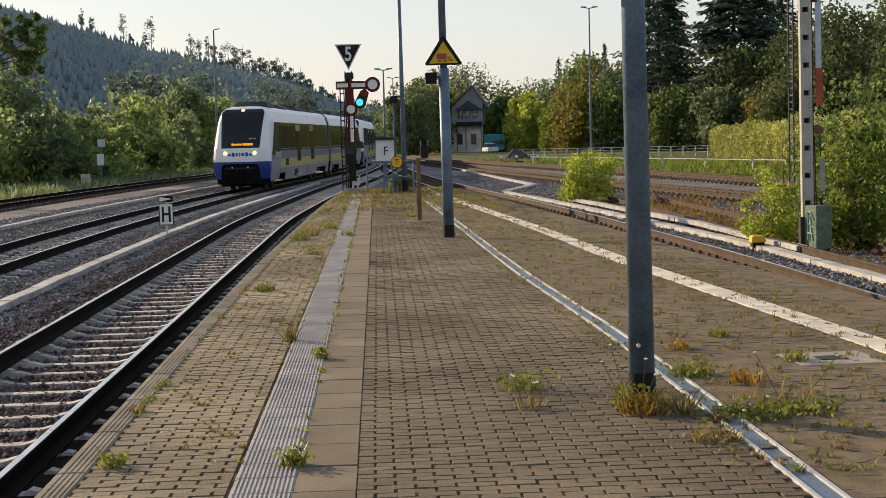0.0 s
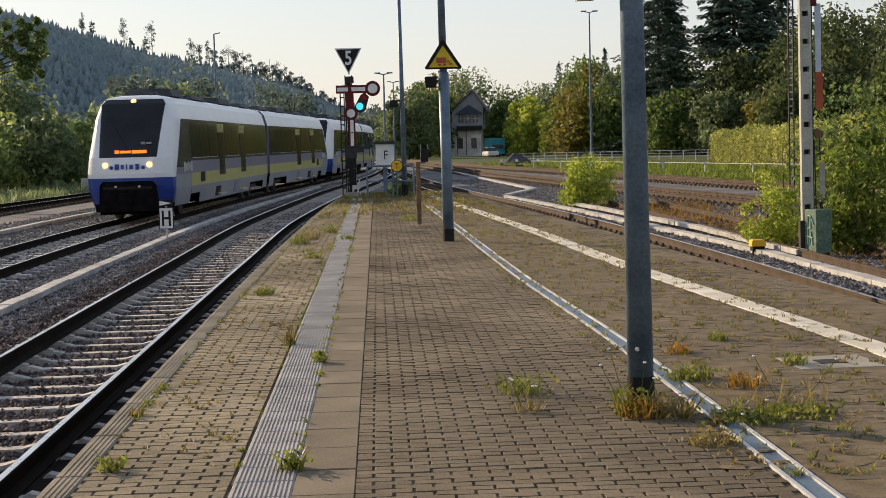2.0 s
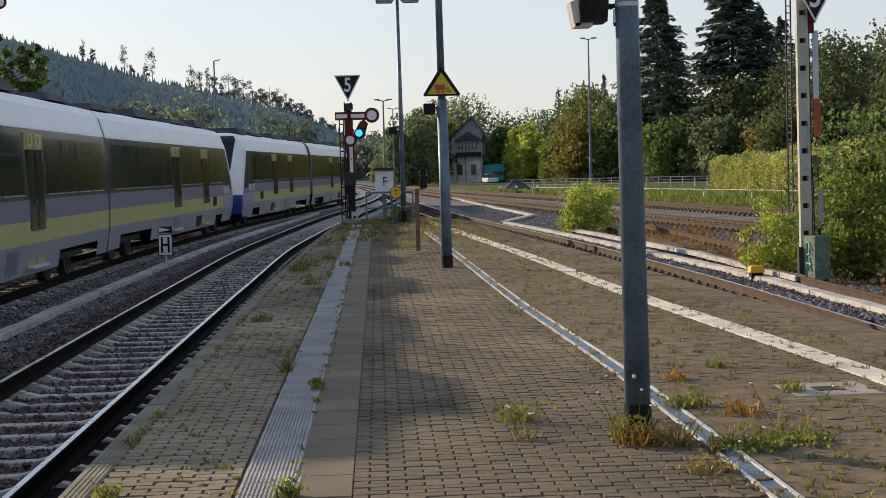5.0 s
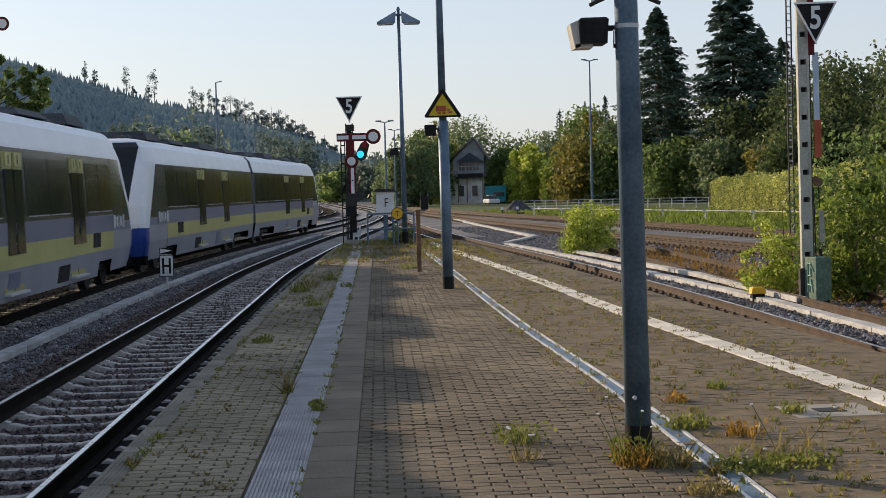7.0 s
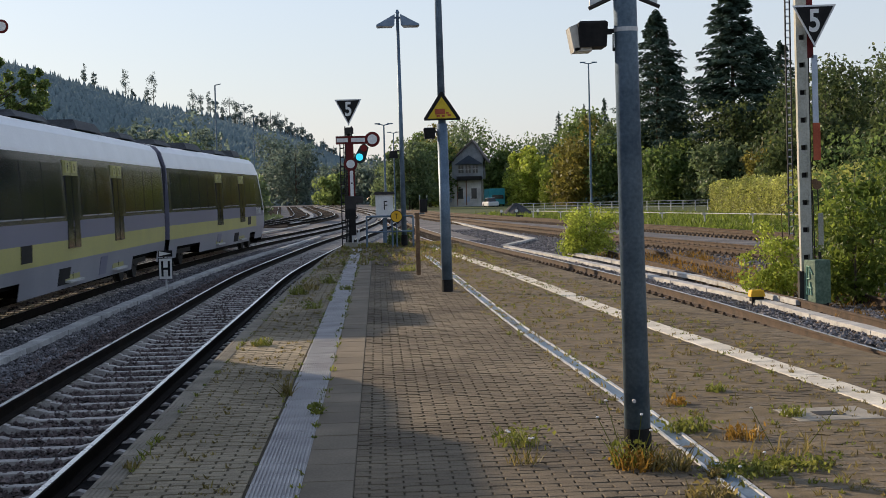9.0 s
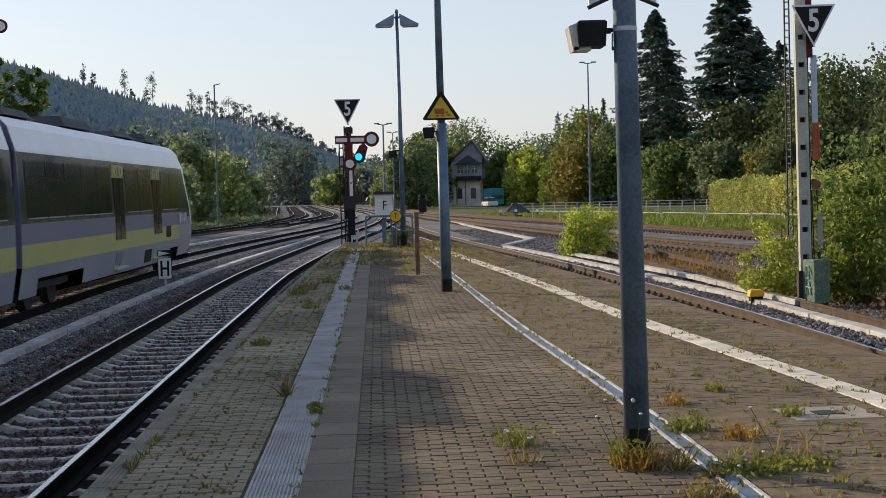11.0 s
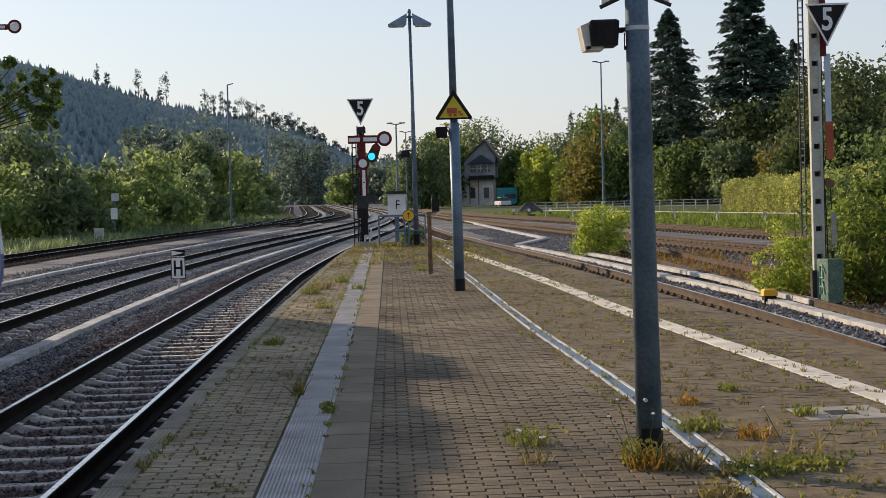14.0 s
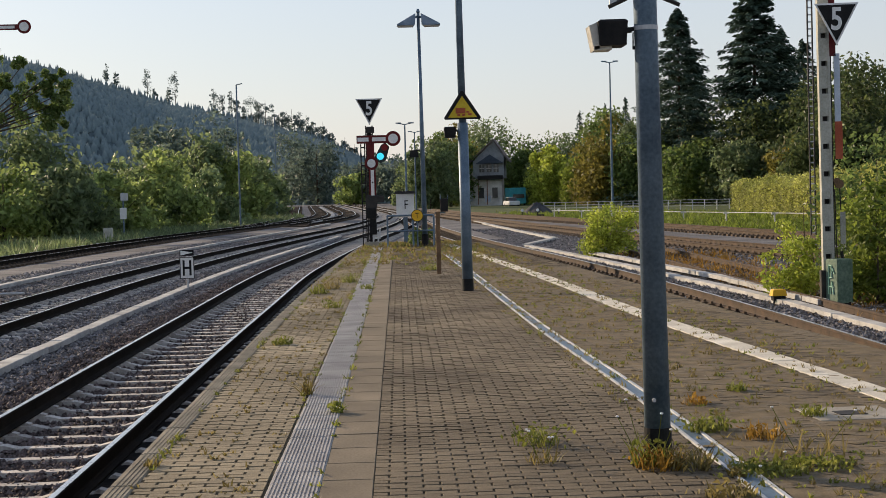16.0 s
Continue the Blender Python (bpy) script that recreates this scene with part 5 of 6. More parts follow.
def spruce(at, h, w, label, n=5200, droop=0.28):
    t = thing("spruce", at, label, "tree", "spruces")
    part("trunk", Form().tube((0, 0, -0.1), (0, 0, h * 0.97), h * 0.016, 0.03, n=8, caps=False), BARK, t)
    f, arms = Form(), []
    tiers = int(h / 0.42)
    for k in range(tiers):
        z = h * (0.03 + 0.96 * k / tiers)
        r = w / 2 * (1 - k / tiers) ** 0.72 * random.uniform(0.78, 1.05) + 0.12
        for j in range(random.randint(8, 11)):
            arms.append((z + random.uniform(-0.35, 0.35), random.uniform(0, 6.28), r * random.uniform(0.55, 1.12)))
    per = max(5, n // len(arms))
    for z, a, r in arms:
        for i in range(per):
            s = math.sqrt(random.uniform(0.02, 1))
            side = random.gauss(0, 0.13) * r * (1.15 - s * 0.7)
            p = Vector((math.cos(a) * r * s - math.sin(a) * side, math.sin(a) * r * s + math.cos(a) * side, z - droop * r * s * (1.25 - 0.55 * s) + random.gauss(0, 0.12) - abs(side) * 0.25))
            q = 0.26 * random.uniform(0.6, 1.4) * (h / 24) ** 0.5
            b = a + random.uniform(-0.7, 0.7)
            out = Vector((math.cos(b), math.sin(b), random.uniform(-0.75, -0.1))).normalized() * q
            cross = Vector((-math.sin(b), math.cos(b), random.uniform(-0.8, 0.8))).normalized() * q * 0.5
            g_ = len(f.v)
            f.v += [tuple(p - out), tuple(p - cross), tuple(p + out), tuple(p + cross)]
            f.f.append((g_, g_ + 1, g_ + 2, g_ + 3))
    part("needles", f, NEEDLE, t)
    return t


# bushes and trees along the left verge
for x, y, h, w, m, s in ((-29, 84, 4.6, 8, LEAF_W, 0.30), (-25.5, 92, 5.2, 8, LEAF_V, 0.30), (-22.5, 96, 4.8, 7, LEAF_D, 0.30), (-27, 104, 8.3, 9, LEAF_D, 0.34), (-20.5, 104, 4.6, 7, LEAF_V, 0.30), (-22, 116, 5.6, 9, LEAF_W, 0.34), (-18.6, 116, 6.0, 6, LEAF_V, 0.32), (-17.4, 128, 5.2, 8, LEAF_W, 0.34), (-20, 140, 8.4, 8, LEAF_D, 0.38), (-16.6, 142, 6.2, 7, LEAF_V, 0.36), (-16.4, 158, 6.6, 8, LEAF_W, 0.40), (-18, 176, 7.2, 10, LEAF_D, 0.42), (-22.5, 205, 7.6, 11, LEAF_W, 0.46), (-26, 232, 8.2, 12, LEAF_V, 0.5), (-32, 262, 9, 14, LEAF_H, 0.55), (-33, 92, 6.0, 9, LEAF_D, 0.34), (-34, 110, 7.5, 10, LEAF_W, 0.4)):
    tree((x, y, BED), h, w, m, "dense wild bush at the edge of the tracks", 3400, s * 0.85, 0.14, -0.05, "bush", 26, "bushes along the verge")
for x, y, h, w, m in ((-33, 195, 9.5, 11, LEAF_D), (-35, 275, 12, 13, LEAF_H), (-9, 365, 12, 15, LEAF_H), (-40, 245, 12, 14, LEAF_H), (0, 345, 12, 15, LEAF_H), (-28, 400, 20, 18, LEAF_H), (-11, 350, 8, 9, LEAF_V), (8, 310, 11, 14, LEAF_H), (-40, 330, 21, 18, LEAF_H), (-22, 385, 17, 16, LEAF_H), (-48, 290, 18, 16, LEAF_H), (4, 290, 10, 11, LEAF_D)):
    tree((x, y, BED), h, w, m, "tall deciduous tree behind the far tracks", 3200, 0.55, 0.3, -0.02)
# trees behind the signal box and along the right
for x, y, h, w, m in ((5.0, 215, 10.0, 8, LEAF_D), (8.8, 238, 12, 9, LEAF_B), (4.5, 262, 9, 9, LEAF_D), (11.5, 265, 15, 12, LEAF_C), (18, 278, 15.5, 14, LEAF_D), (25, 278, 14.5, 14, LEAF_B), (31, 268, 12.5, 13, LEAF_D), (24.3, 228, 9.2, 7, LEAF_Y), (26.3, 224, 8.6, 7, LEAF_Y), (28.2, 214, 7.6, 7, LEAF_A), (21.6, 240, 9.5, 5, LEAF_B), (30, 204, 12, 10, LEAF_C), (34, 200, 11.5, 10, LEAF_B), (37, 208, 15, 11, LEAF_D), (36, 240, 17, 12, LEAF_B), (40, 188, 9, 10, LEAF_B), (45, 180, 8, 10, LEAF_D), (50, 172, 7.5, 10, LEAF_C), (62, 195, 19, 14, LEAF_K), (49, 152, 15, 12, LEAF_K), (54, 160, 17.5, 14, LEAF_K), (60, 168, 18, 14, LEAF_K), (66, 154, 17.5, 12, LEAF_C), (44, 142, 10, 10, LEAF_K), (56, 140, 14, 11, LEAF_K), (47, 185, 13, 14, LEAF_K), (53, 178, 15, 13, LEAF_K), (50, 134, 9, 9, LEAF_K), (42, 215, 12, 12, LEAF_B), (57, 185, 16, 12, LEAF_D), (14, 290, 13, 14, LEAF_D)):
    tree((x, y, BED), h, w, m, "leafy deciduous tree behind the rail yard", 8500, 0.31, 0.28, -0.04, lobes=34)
spruce((48.5, 190, BED), 31, 23, "tall dark spruce behind the yard", 46000)
spruce((39.8, 198, BED), 27.5, 23, "slender dark spruce beside the tall one", 26000)
spruce((56, 204, BED), 25, 19, "broad dark spruce in the row", 22000)
spruce((44.5, 212, BED), 23, 16, "dark spruce between the tall ones", 18000)
spruce((61, 210, BED), 24, 18, "dark spruce behind the yard trees", 10000)
spruce((37, 250, BED), 17.5, 5, "distant dark spruce top", 1800)
spruce((34, 262, BED), 17, 5, "distant dark spruce top", 1800)
spruce((41.5, 255, BED), 19, 5.5, "distant dark spruce top", 1800)

# ivy-covered wall on the right
ivy = thing("ivy_wall", (0, 0, BED), "long wall overgrown with yellow-green ivy", "hedge")
A, Bq = Vector((32.2, 134, 0)), Vector((24.5, 66, 0))
dirn = (Bq - A).normalized()
part("wall", Form().prism([(0, 0), (0.5, 0), (0.5, 2.1), (0, 2.1)], 0, (Bq - A).length), PLATWALL, ivy).matrix_basis = Matrix.Translation(A + Vector((0.3, 0, 0))) @ Matrix.Rotation(math.atan2(dirn.y, dirn.x) - math.pi / 2, 4, "Z")


def on_ivy(i):
    u = random.random()
    p = A.lerp(Bq, u)
    top = 2.3 + 0.75 * u + 0.25 * math.sin(u * 23) + 0.2 * math.sin(u * 61 + 1)
    if random.random() < 0.3:
        return Vector((p.x + random.uniform(-0.3, 1.4), p.y, top + random.gauss(0, 0.18))), Vector((0, 0, 1))
    return Vector((p.x - random.uniform(0.0, 0.55), p.y, random.uniform(0, top))), Vector((-1, -0.2, 0.2))


tagged(part("ivy_leaves", leaves(24000, on_ivy, 0.12), LEAF_I, ivy), kind="stuff")
tree((7.35, 49.7, BED), 1.8, 1.95, LEAF_Y, "rounded leafy bush growing in the siding", 4200, 0.065, 0.03, -0.1, "bush", 26, "yard bushes")
tree((6.9, 49.2, BED), 1.35, 0.8, LEAF_Y, "yellow-green shoots beside the siding bush", 500, 0.06, 0.02, -0.1, "bush", 9, "yard bushes")
tree((8.12, 29.3, BED), 1.5, 1.25, LEAF_Y, "yellow-green bush in front of the mast", 2100, 0.05, 0.02, -0.1, "bush", 26, "yard bushes")
tree((8.62, 29.8, BED), 2.55, 0.95, LEAF_Y, "yellow-green bush in front of the mast", 1100, 0.05, 0.02, -0.1, "bush", 12, "yard bushes")
tree((9.30, 27.2, BED), 2.35, 1.6, LEAF_A, "large green bush behind the relay box", 2200, 0.075, 0.03, -0.1, "bush", 26, "yard bushes")
tree((10.1, 28.5, BED), 3.0, 1.8, LEAF_A, "large green bush behind the relay box", 2800, 0.075, 0.03, -0.1, "bush", 26, "yard bushes")
tree((10.7, 25.6, BED), 2.9, 2.0, LEAF_Y, "large green bush behind the relay box", 2600, 0.075, 0.03, -0.1, "bush", 24, "yard bushes")
tree((12.0, 35, BED), 3.6, 3.2, LEAF_B, "large green bush behind the relay box", 3600, 0.08, 0.03, -0.1, "bush", 24, "yard bushes")
tree((0.62, 43.9, -0.05), 0.75, 0.75, LEAF_B, "small dark bush by the railing", 900, 0.045, 0.02, -0.1, "bush", 10, "yard bushes")

# branch of a tree that reaches in from the left
bt = thing("tree", (-27.5, 90, BED), "leafy tree whose branches reach over the verge", "tree", "trees")
f = Form().tube((0, 0, 0), (0.3, 0, 9), 0.35, 0.2, n=9, caps=False)
lob = []
for ex, ez in ((6.0, 9.8), (6.6, 8.6), (5.6, 7.6), (4.6, 11.2), (6.9, 9.2), (5.2, 8.9), (3.6, 8.0), (3.6, 10.3), (2.4, 9.3), (2.0, 11.5), (1.0, 8), (0, 11), (-2, 10), (5.9, 8.1), (6.3, 10.4), (4.2, 9.6)):
    f.tube((0.2, 0, 6.5), (ex * 0.9, 0, ez), 0.10, 0.02, n=6, caps=False)
    for q in range(5):
        lob.append((Vector((ex - 0.3 + random.gauss(0, 0.55), random.uniform(-1, 1), ez + random.gauss(0, 0.35))), random.uniform(0.22, 0.50)))
part("trunk", f, BARK, bt)
part("crown", crown(lob, 9000, 0.13), LEAF_B, bt)

# ---- hill ----
hill = Form()
RIDGE = [(-420, 30), (-300, 52), (-230, 60), (-172, 60), (-146, 56), (-121, 49), (-97, 40), (-68, 33), (-36, 25), (-13, 15), (15, 10), (60, 13), (140, 16), (260, 20), (420, 18)]
NX, NY = 90, 9


def hill_point(i, j):
    x = -420 + 840 * i / NX
    u = j / NY
    top = float(np.interp(x, [p[0] for p in RIDGE], [p[1] for p in RIDGE]))
    y = 380 + 220 * u
    return Vector((x * (0.75 + 0.25 * u), y, BED - 0.2 + top * math.sin(u * math.pi / 2) ** 1.2 + 1.5 * noise.noise((x * 0.02, u * 3, 0))))


for i in range(NX):
    for j in range(NY):
        hill.poly(hill_point(i, j), hill_point(i + 1, j), hill_point(i + 1, j + 1), hill_point(i, j + 1))
tagged(part("backdrop_hill", hill, HILL), "distant wooded hill with haze mixed into its colour", "hill", kind="structure")
woods = Form()
for k in range(30000):
    edge = k < 1800
    p = hill_point(random.uniform(0, NX * 0.72), NY * (random.uniform(0.94, 1.0) if edge else random.random() ** 0.6))
    h, r, n, m = random.uniform(1.6, 3.2), random.uniform(0.8, 1.6), 6, len(woods.v)
    if edge:
        h, r = random.uniform(2.5, 6.0), random.uniform(0.6, 1.2)
    for z, q in ((-0.1, 1.0), (0.45, 0.72)):
        for e in range(n):
            a = e * 2 * math.pi / n
            g_ = r * q * random.uniform(0.75, 1.25)
            woods.v.append((p.x + g_ * math.cos(a), p.y + g_ * math.sin(a), p.z + h * z + random.uniform(-0.3, 0.3)))
    woods.v.append((p.x, p.y, p.z + h))
    for e in range(n):
        q = (e + 1) % n
        woods.f += [(m + e, m + q, m + n + q, m + n + e), (m + n + e, m + n + q, m + 2 * n)]
tagged(part("woods", woods, HILLTREE, smooth=True), "conifer woods covering the hill, haze mixed into their colour", "woods", kind="stuff")
# single thin trees standing on the ridge
for x, h in ((-121, 8), (-117, 7), (-104, 10), (-101, 6), (-95, 7), (-92.5, 12), (-76.5, 9.5), (-73, 9), (-69, 10), (-67, 8.5), (-61, 10), (-58, 9), (-55, 10), (-44, 9), (-41, 9), (-38, 8.5), (-34, 7), (-31, 8), (-27, 6), (-48, 8), (-51, 7), (-64, 6), (-37, 6), (-22, 6), (-18, 5)):
    top, h = float(np.interp(x, [p[0] for p in RIDGE], [p[1] for p in RIDGE])), h * 1.4
    t = thing("tree", (x, 598, BED + top - 1.5), "thin tree standing on the ridge", "tree", "ridge trees")
    part("trunk", Form().tube((0, 0, -0.5), (0, 0, h + 1), 0.22, 0.05, n=5, caps=False), BARK, t)
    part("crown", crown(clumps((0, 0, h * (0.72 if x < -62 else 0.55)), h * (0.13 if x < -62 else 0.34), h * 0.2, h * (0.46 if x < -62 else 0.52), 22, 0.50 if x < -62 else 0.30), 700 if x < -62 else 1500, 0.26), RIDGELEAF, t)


# ---- weeds on the platform ----
def blades(n, r, h, wide=0.006, lean=0.5):
    f = Form()
    for i in range(n):
        a, q = random.uniform(0, 6.28), r * math.sqrt(random.random())
        p = Vector((q * math.cos(a), q * math.sin(a), 0))
        t = Vector((random.gauss(0, lean), random.gauss(0, lean), 1)).normalized() * h * random.uniform(0.4, 1.15)
        s = Vector((-math.sin(a * 3), math.cos(a * 3), 0)) * wide
        m = p + t * 0.55 + Vector((0, 0, 0.02 * h))
        e = p + t + Vector((t.x, t.y, -abs(t.x) * 0.3)) * 0.25
        k = len(f.v)
        f.v += [tuple(p - s), tuple(p + s), tuple(m + s * 0.8), tuple(m - s * 0.8), tuple(e)]
        f.f += [(k, k + 1, k + 2, k + 3), (k + 3, k + 2, k + 4)]
    return f


def weed(at, r, h, material, label, n=60, leafy=0, flowers=0, wide=0.006):
    w = thing("weed", (*at, 0), label, "weed", "weeds on the platform")
    tagged(part("stalk", blades(n, r, h, wide), material, w), kind="stuff")
    if leafy:
        tagged(part("leaf", leaves(leafy, lambda i: (Vector((random.gauss(0, r * 0.6), random.gauss(0, r * 0.6), random.uniform(0.01, h * 0.8))), Vector((0, 0, 1))), 0.022), material, w), kind="stuff")
    for k in range(flowers):
        x, y = random.uniform(-r, r) * 1.6, random.uniform(-r, r) * 1.2
        z = h * random.uniform(1.1, 1.9)
        s = part("flower_stem", Form().tube((x * 0.3, y * 0.3, 0), (x, y, z), 0.0025, n=5, caps=False), GRASS, w)
        part("flower", Form().ball((x, y, z), 0.011, 8, 0.6), WHITE, s, "small white flower head")


weed((-0.50, 10.5), 0.05, 0.10, GRASS, "small leafy weed beside the tactile strip", 20, 40, wide=0.01)
weed((-0.50, 7.0), 0.06, 0.12, GRASS, "small leafy weed in the slab joint", 24, 50, wide=0.01)
weed((-0.79, 11.5), 0.05, 0.22, DRYGRASS, "yellowish weed beside the tactile strip", 30, 30)
weed((-1.43, 7.13), 0.07, 0.08, GRASS, "low weed at the platform edge", 40, 20)
weed((-1.55, 8.6), 0.05, 0.06, DRYGRASS, "low dry weed at the platform edge", 40, 0)
weed((-1.32, 15.5), 0.12, 0.10, GRASS, "low green weed patch", 70, 50)
weed((-1.38, 23.4), 0.16, 0.18, GRASS, "green weed patch near the edge", 80, 60)
weed((-1.25, 24.5), 0.20, 0.22, DRYGRASS, "green and yellow weed patch near the edge", 80, 60)
weed((-0.60, 24.2), 0.10, 0.10, GRASS, "small weed on the tactile strip", 40, 40)
weed((-0.98, 20.4), 0.14, 0.14, GRASS, "green weed patch by the strip", 60, 60)
weed((-0.94, 26.2), 0.16, 0.20, GRASS, "green weed patch by the strip", 70, 60)
weed((0.60, 29.6), 0.18, 0.16, GRASS, "weed patch at the short post", 60, 70)
weed((0.85, 8.95), 0.16, 0.14, GRASS, "feathery green weed in the paving", 70, 80, 0, 0.004)
weed((0.82, 8.3), 0.10, 0.13, DRYGRASS, "dry stalks with seed heads", 36, 0, 4, 0.004)
weed((1.46, 8.05), 0.14, 0.15, ORANGEWEED, "orange and yellow weed at the pole foot", 80, 30, 0)
weed((1.62, 8.0), 0.13, 0.16, DRYGRASS, "yellow weed at the pole foot", 70, 40, 0)
weed((1.44, 8.15), 0.13, 0.20, GRASS, "green weed with white flowers at the pole foot", 70, 50, 4)
weed((2.00, 9.25), 0.14, 0.10, GRASS, "dense green tuft beside the drain", 130, 100)
weed((2.30, 8.9), 0.14, 0.10, ORANGEWEED, "low reddish weed in the paving", 60, 40)
weed((2.05, 7.85), 0.22, 0.055, GRASS, "wide low green mat", 200, 200, 2)
weed((2.36, 7.95), 0.20, 0.05, GRASS, "wide low green mat", 160, 150)
weed((2.40, 8.3), 0.24, 0.16, DRYGRASS, "dry grass stalks in the paving", 34, 0, 2)
weed((1.68, 7.25), 0.13, 0.08, DRYGRASS, "yellow-green weed in the drain", 70, 50)
weed((1.84, 7.75), 0.05, 0.07, DRYGRASS, "dry tuft in the drain", 50, 10)
weed((2.62, 11.0), 0.08, 0.07, GRASS, "small green tuft in the paving", 50, 20)
weed((2.16, 10.4), 0.10, 0.08, ORANGEWEED, "small reddish tuft in the paving", 50, 20)
weed((2.85, 9.7), 0.09, 0.10, GRASS, "tuft beside the shaft cover", 60, 20)
weed((2.95, 7.2), 0.14, 0.20, DRYGRASS, "tall dry grass at the platform side", 90, 30, 2)


def scatter(label, count, where, h, material, wide):
    f = Form()
    for i in range(count):
        x, y = where()
        b = blades(random.randint(4, 10), random.uniform(0.015, 0.05), h * random.uniform(0.5, 1.4), wide, 0.7)
        k = len(f.v)
        f.v += [(p[0] + x, p[1] + y, p[2]) for p in b.v]
        f.f += [tuple(q + k for q in t) for t in b.f]
    tagged(part("weeds", f, material), label, "weeds", kind="stuff")


def right_side():
    y = 6.5 + 36 * random.random() ** 1.4
    return random.uniform(CHANNEL.at(y) - 0.25, WHITE_LINE.at(y) + 0.75), y


def left_side():
    y = 7 + 37 * random.random()
    return random.uniform(LEFT_EDGE.at(y) + 0.16, -0.8), y


def along_joint():
    y = 7 + 34 * random.random()
    return random.choice((-0.49, -0.79, LEFT_EDGE.at(y) + 0.16)) + random.gauss(0, 0.012), y


def far_end():
    y = 46 - 14 * random.random() ** 2
    return random.uniform(LEFT_EDGE.at(y) + 0.1, WHITE_LINE.at(y) + 0.8), y


# dry soil washed over the pavers
soil = Form()
for k in range(420):
    x, y = right_side()
    n, r, a0 = 9, random.uniform(0.015, 0.06), random.uniform(0, 6.28)
    c = (x, y, 0.005)
    ring = [(x + r * random.uniform(0.5, 1.25) * math.cos(a0 + e * 6.283 / n) * 1.5, y + r * random.uniform(0.5, 1.25) * math.sin(a0 + e * 6.283 / n), 0.0012) for e in range(n)]
    for e in range(n):
        soil.poly(c, ring[e], ring[(e + 1) % n])
tagged(part("soil_crust", soil, SOIL), "dry soil washed over the pavers", "soil", kind="stuff")
wash = Form()
wash_rows = [6.0 + 38 * (k / 420) ** 1.5 for k in range(421)]
COLS = 56
for y in wash_rows:
    x0, x1 = CHANNEL.at(y) + 0.09, WHITE_LINE.at(y) + RIGHT_GAP - 0.02
    for c in range(COLS + 1):
        x = x0 + (x1 - x0) * c / COLS
        lift = noise.noise((x * 1.3, y * 0.8, 4)) * 0.0030 + noise.noise((x * 9, y * 7, 1)) * 0.0030 + noise.noise((x * 31, y * 25, 7)) * 0.002
        if abs(x - WHITE_LINE.at(y)) < 0.15:
            lift -= 0.006
        wash.v.append((x, y, -0.0020 + lift))
for r in range(len(wash_rows) - 1):
    for c in range(COLS):
        k = r * (COLS + 1) + c
        wash.f.append((k, k + 1, k + COLS + 2, k + COLS + 1))
tagged(part("washed_soil", wash, SOIL, None, smooth=True), "thin dry soil filling the paving joints", "soil", kind="stuff")
scatter("green weeds in the paving joints", 900, right_side, 0.04, GRASS, 0.006)
scatter("dry weeds in the paving joints", 1700, right_side, 0.045, DRYGRASS, 0.005)
scatter("moss and weeds between the edge pavers", 380, left_side, 0.035, DRYGRASS, 0.006)
scatter("weeds in the joint lines of the strip", 260, along_joint, 0.05, GRASS, 0.006)
scatter("dry grass covering the platform end", 900, far_end, 0.09, DRYGRASS, 0.010)
scatter("green grass covering the platform end", 300, far_end, 0.09, GRASS, 0.010)


def yard_side():
    y = 23 + 28 * random.random()
    return TRACK_S.at(y) + random.uniform(-1.0, 2.4), y


f = Form()
for i in range(650):
    x, y = yard_side()
    b = blades(7, 0.10, 0.28 * random.uniform(0.4, 1.3), 0.012, 0.5)
    k = len(f.v)
    f.v += [(p[0] + x, p[1] + y, p[2] + BED) for p in b.v]
    f.f += [tuple(q + k for q in t) for t in b.f]
tagged(part("siding_weeds", f, ORANGEWEED), "brown and yellow weeds growing on the siding", "weeds", kind="stuff")
f = Form()
for i in range(3800):
    y = random.uniform(60, 150)
    x = TRACK_C.at(y) + 3 + 14 * random.random()
    b = blades(5, 0.35, 0.45 * random.uniform(0.4, 1.3), 0.04, 0.5)
    k = len(f.v)
    f.v += [(p[0] + x, p[1] + y, p[2] + BED) for p in b.v]
    f.f += [tuple(q + k for q in t) for t in b.f]
tagged(part("meadow_grass", f, LEAF_A), "green meadow grass behind the sidings", "grass", kind="stuff")
f = Form()
for i in range(3800):
    y = random.uniform(50, 170)
    x = TRACK_3.at(y) - 2.2 - 6 * random.random()
    b = blades(5, 0.35, 0.5 * random.uniform(0.4, 1.4), 0.035, 0.5)
    k = len(f.v)
    f.v += [(p[0] + x, p[1] + y, p[2] + BED) for p in b.v]
    f.f += [tuple(q + k for q in t) for t in b.f]
tagged(part("verge_grass", f, LEAF_D), "tall verge grass under the bushes", "grass", kind="stuff")


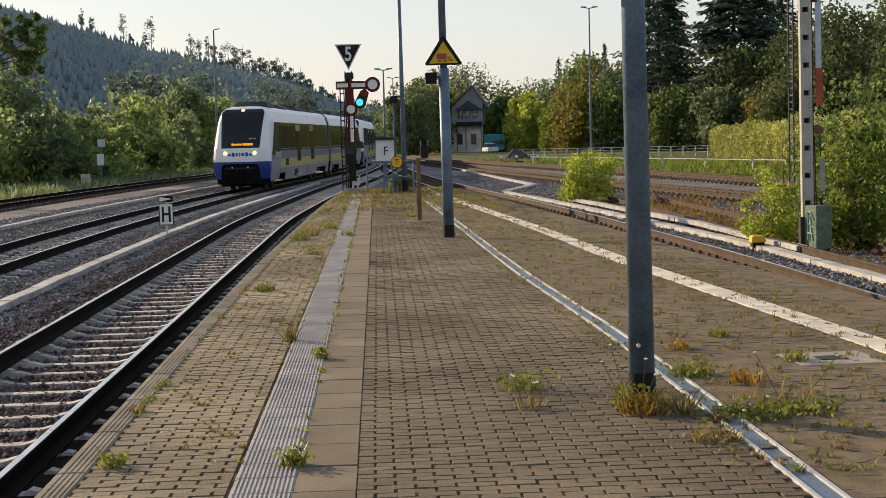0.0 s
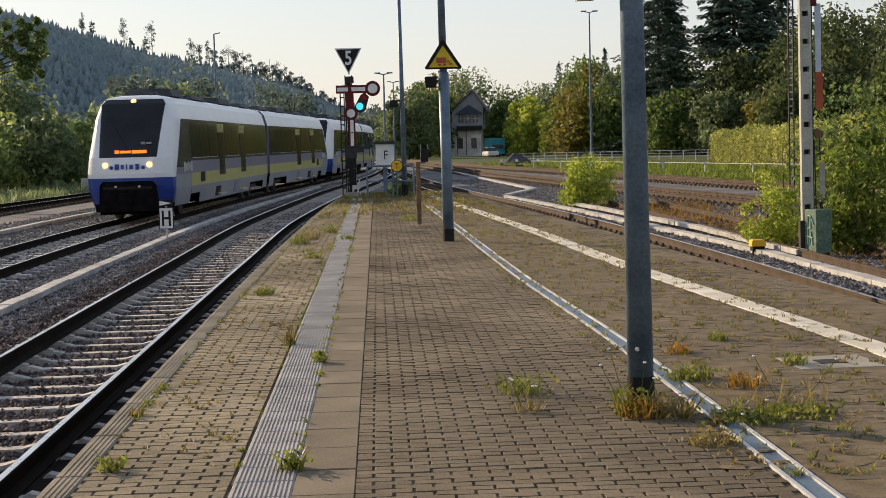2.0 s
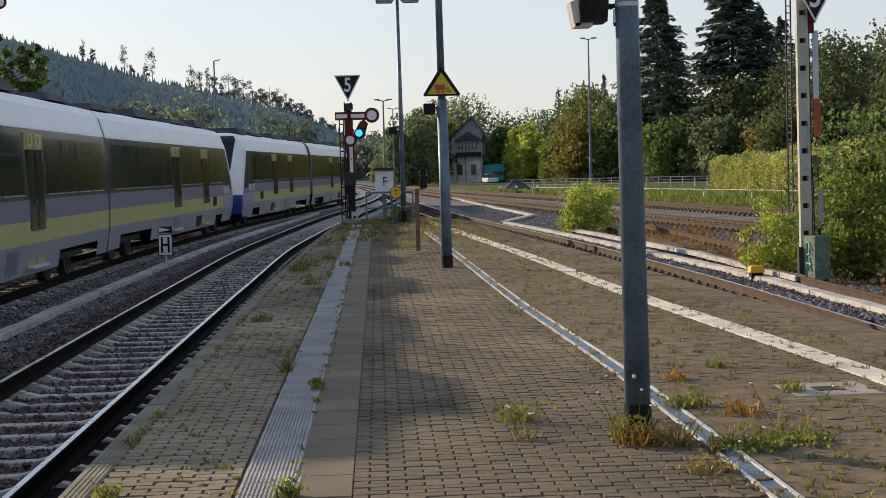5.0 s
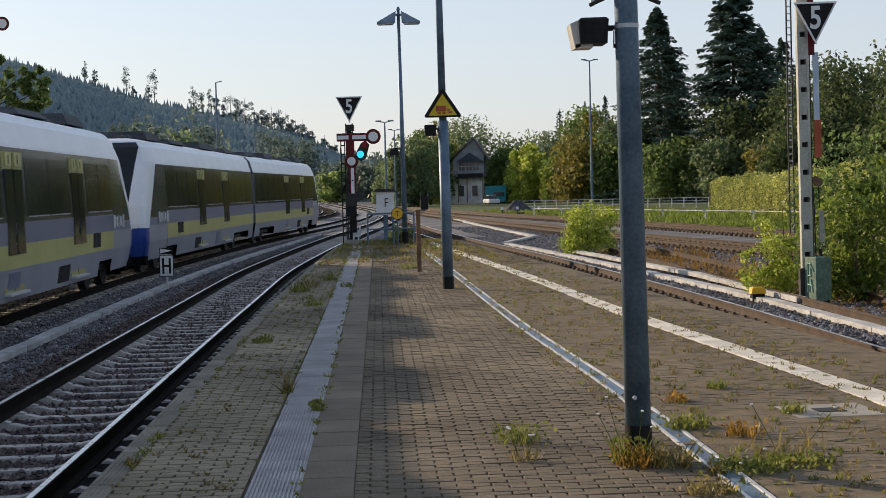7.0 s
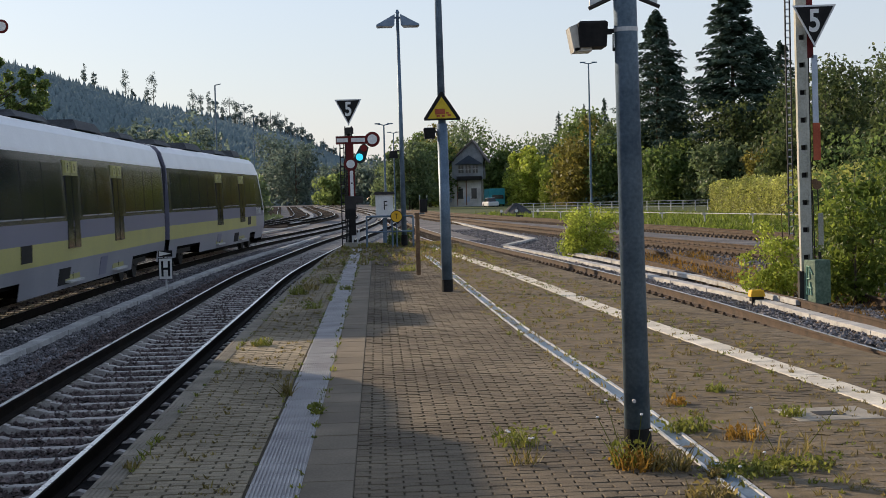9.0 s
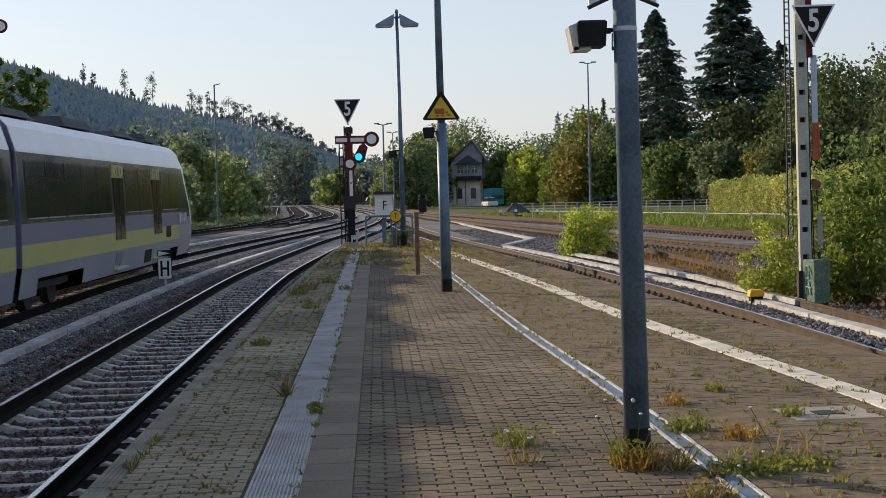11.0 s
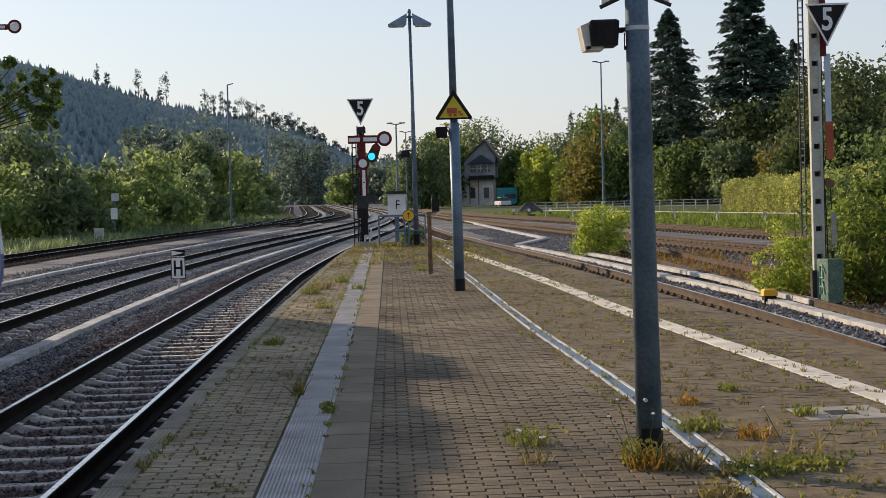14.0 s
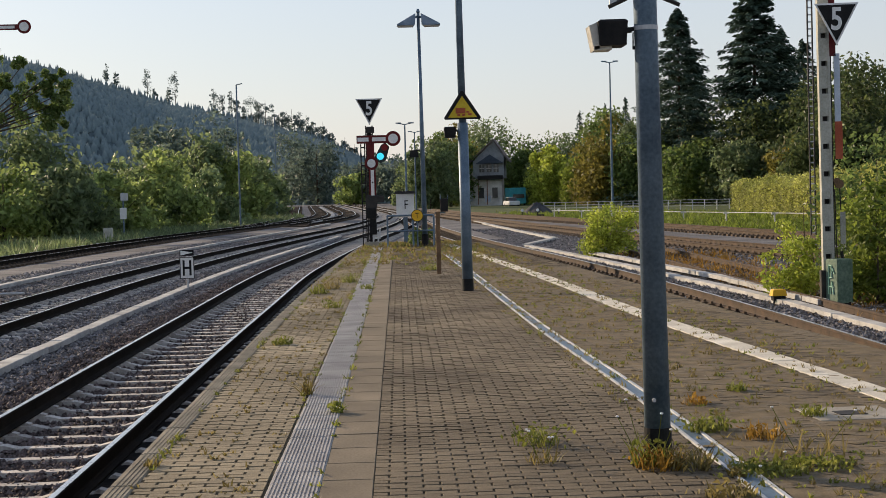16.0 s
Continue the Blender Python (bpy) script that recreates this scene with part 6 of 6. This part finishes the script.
# ---- paving ----
BRICK = Form().box((0, 0, -0.02), (0.180, 0.0745, 0.042), bevel=0.004)
BRICK_MESH = BRICK.mesh("paver", PAVER)
fields, singles = {True: ([], []), False: ([], [])}, 0
for row in range(int((PLATFORM_END - 5.8) / 0.078)):
    y = 5.8 + row * 0.078
    shift = 0.095 * (row % 2)
    for x0, x1 in ((LEFT_EDGE.at(y) + 0.16, -0.79 if y < 43 else -0.2), (-0.183, CHANNEL.at(y) - 0.078), (CHANNEL.at(y) + 0.078, WHITE_LINE.at(y) - 0.137), (WHITE_LINE.at(y) + 0.137, WHITE_LINE.at(y) + RIGHT_GAP - 0.02)):
        x = math.floor((x0 - shift) / 0.19) * 0.19 + shift
        while x < x1:
            a, b = max(x + 0.005, x0), min(x + 0.185, x1)
            if b - a > 0.03:
                z = random.uniform(-0.005, 0.001) + (random.uniform(-0.004, 0.006) if y > 30 else 0)
                whole = b - a > 0.179
                if whole and singles < 300 and 6.9 < y < 9.3 and 0 < x1 and x < 1.7:
                    ob = new("paver", BRICK_MESH)
                    ob.parent, singles = plat, singles + 1
                    ob.matrix_basis = pose((a + b) / 2, y, z, random.uniform(-0.5, 0.5), random.uniform(-0.4, 0.4), random.uniform(-0.5, 0.5))
                else:
                    rest_v, rest_f = fields[x1 < 0]
                    k, c = len(rest_v), 0.004
                    h = random.uniform(-0.0015, 0.0015)
                    rest_v += [(a, y - 0.0372, -0.04), (b, y - 0.0372, -0.04), (b, y + 0.0372, -0.04), (a, y + 0.0372, -0.04), (a + c, y - 0.0340, z + h), (b - c, y - 0.0340, z - h), (b - c, y + 0.0340, z - h), (a + c, y + 0.0340, z + h)]
                    rest_f += [(k + 4, k + 5, k + 6, k + 7), (k, k + 1, k + 5, k + 4), (k + 1, k + 2, k + 6, k + 5), (k + 2, k + 3, k + 7, k + 6), (k + 3, k, k + 4, k + 7)]
            x += 0.19
for edge, (rest_v, rest_f) in fields.items():
    me = bpy.data.meshes.new("paver_field")
    me.from_pydata(rest_v, [], rest_f)
    me.materials.append(PAVER_EDGE if edge else PAVER_FAR)
    ob = new("paver_field", me)
    ob.parent = plat
    tagged(ob, "pale concrete pavers along the edge" if edge else "brown-grey concrete pavers in running bond", kind="stuff")



motions()
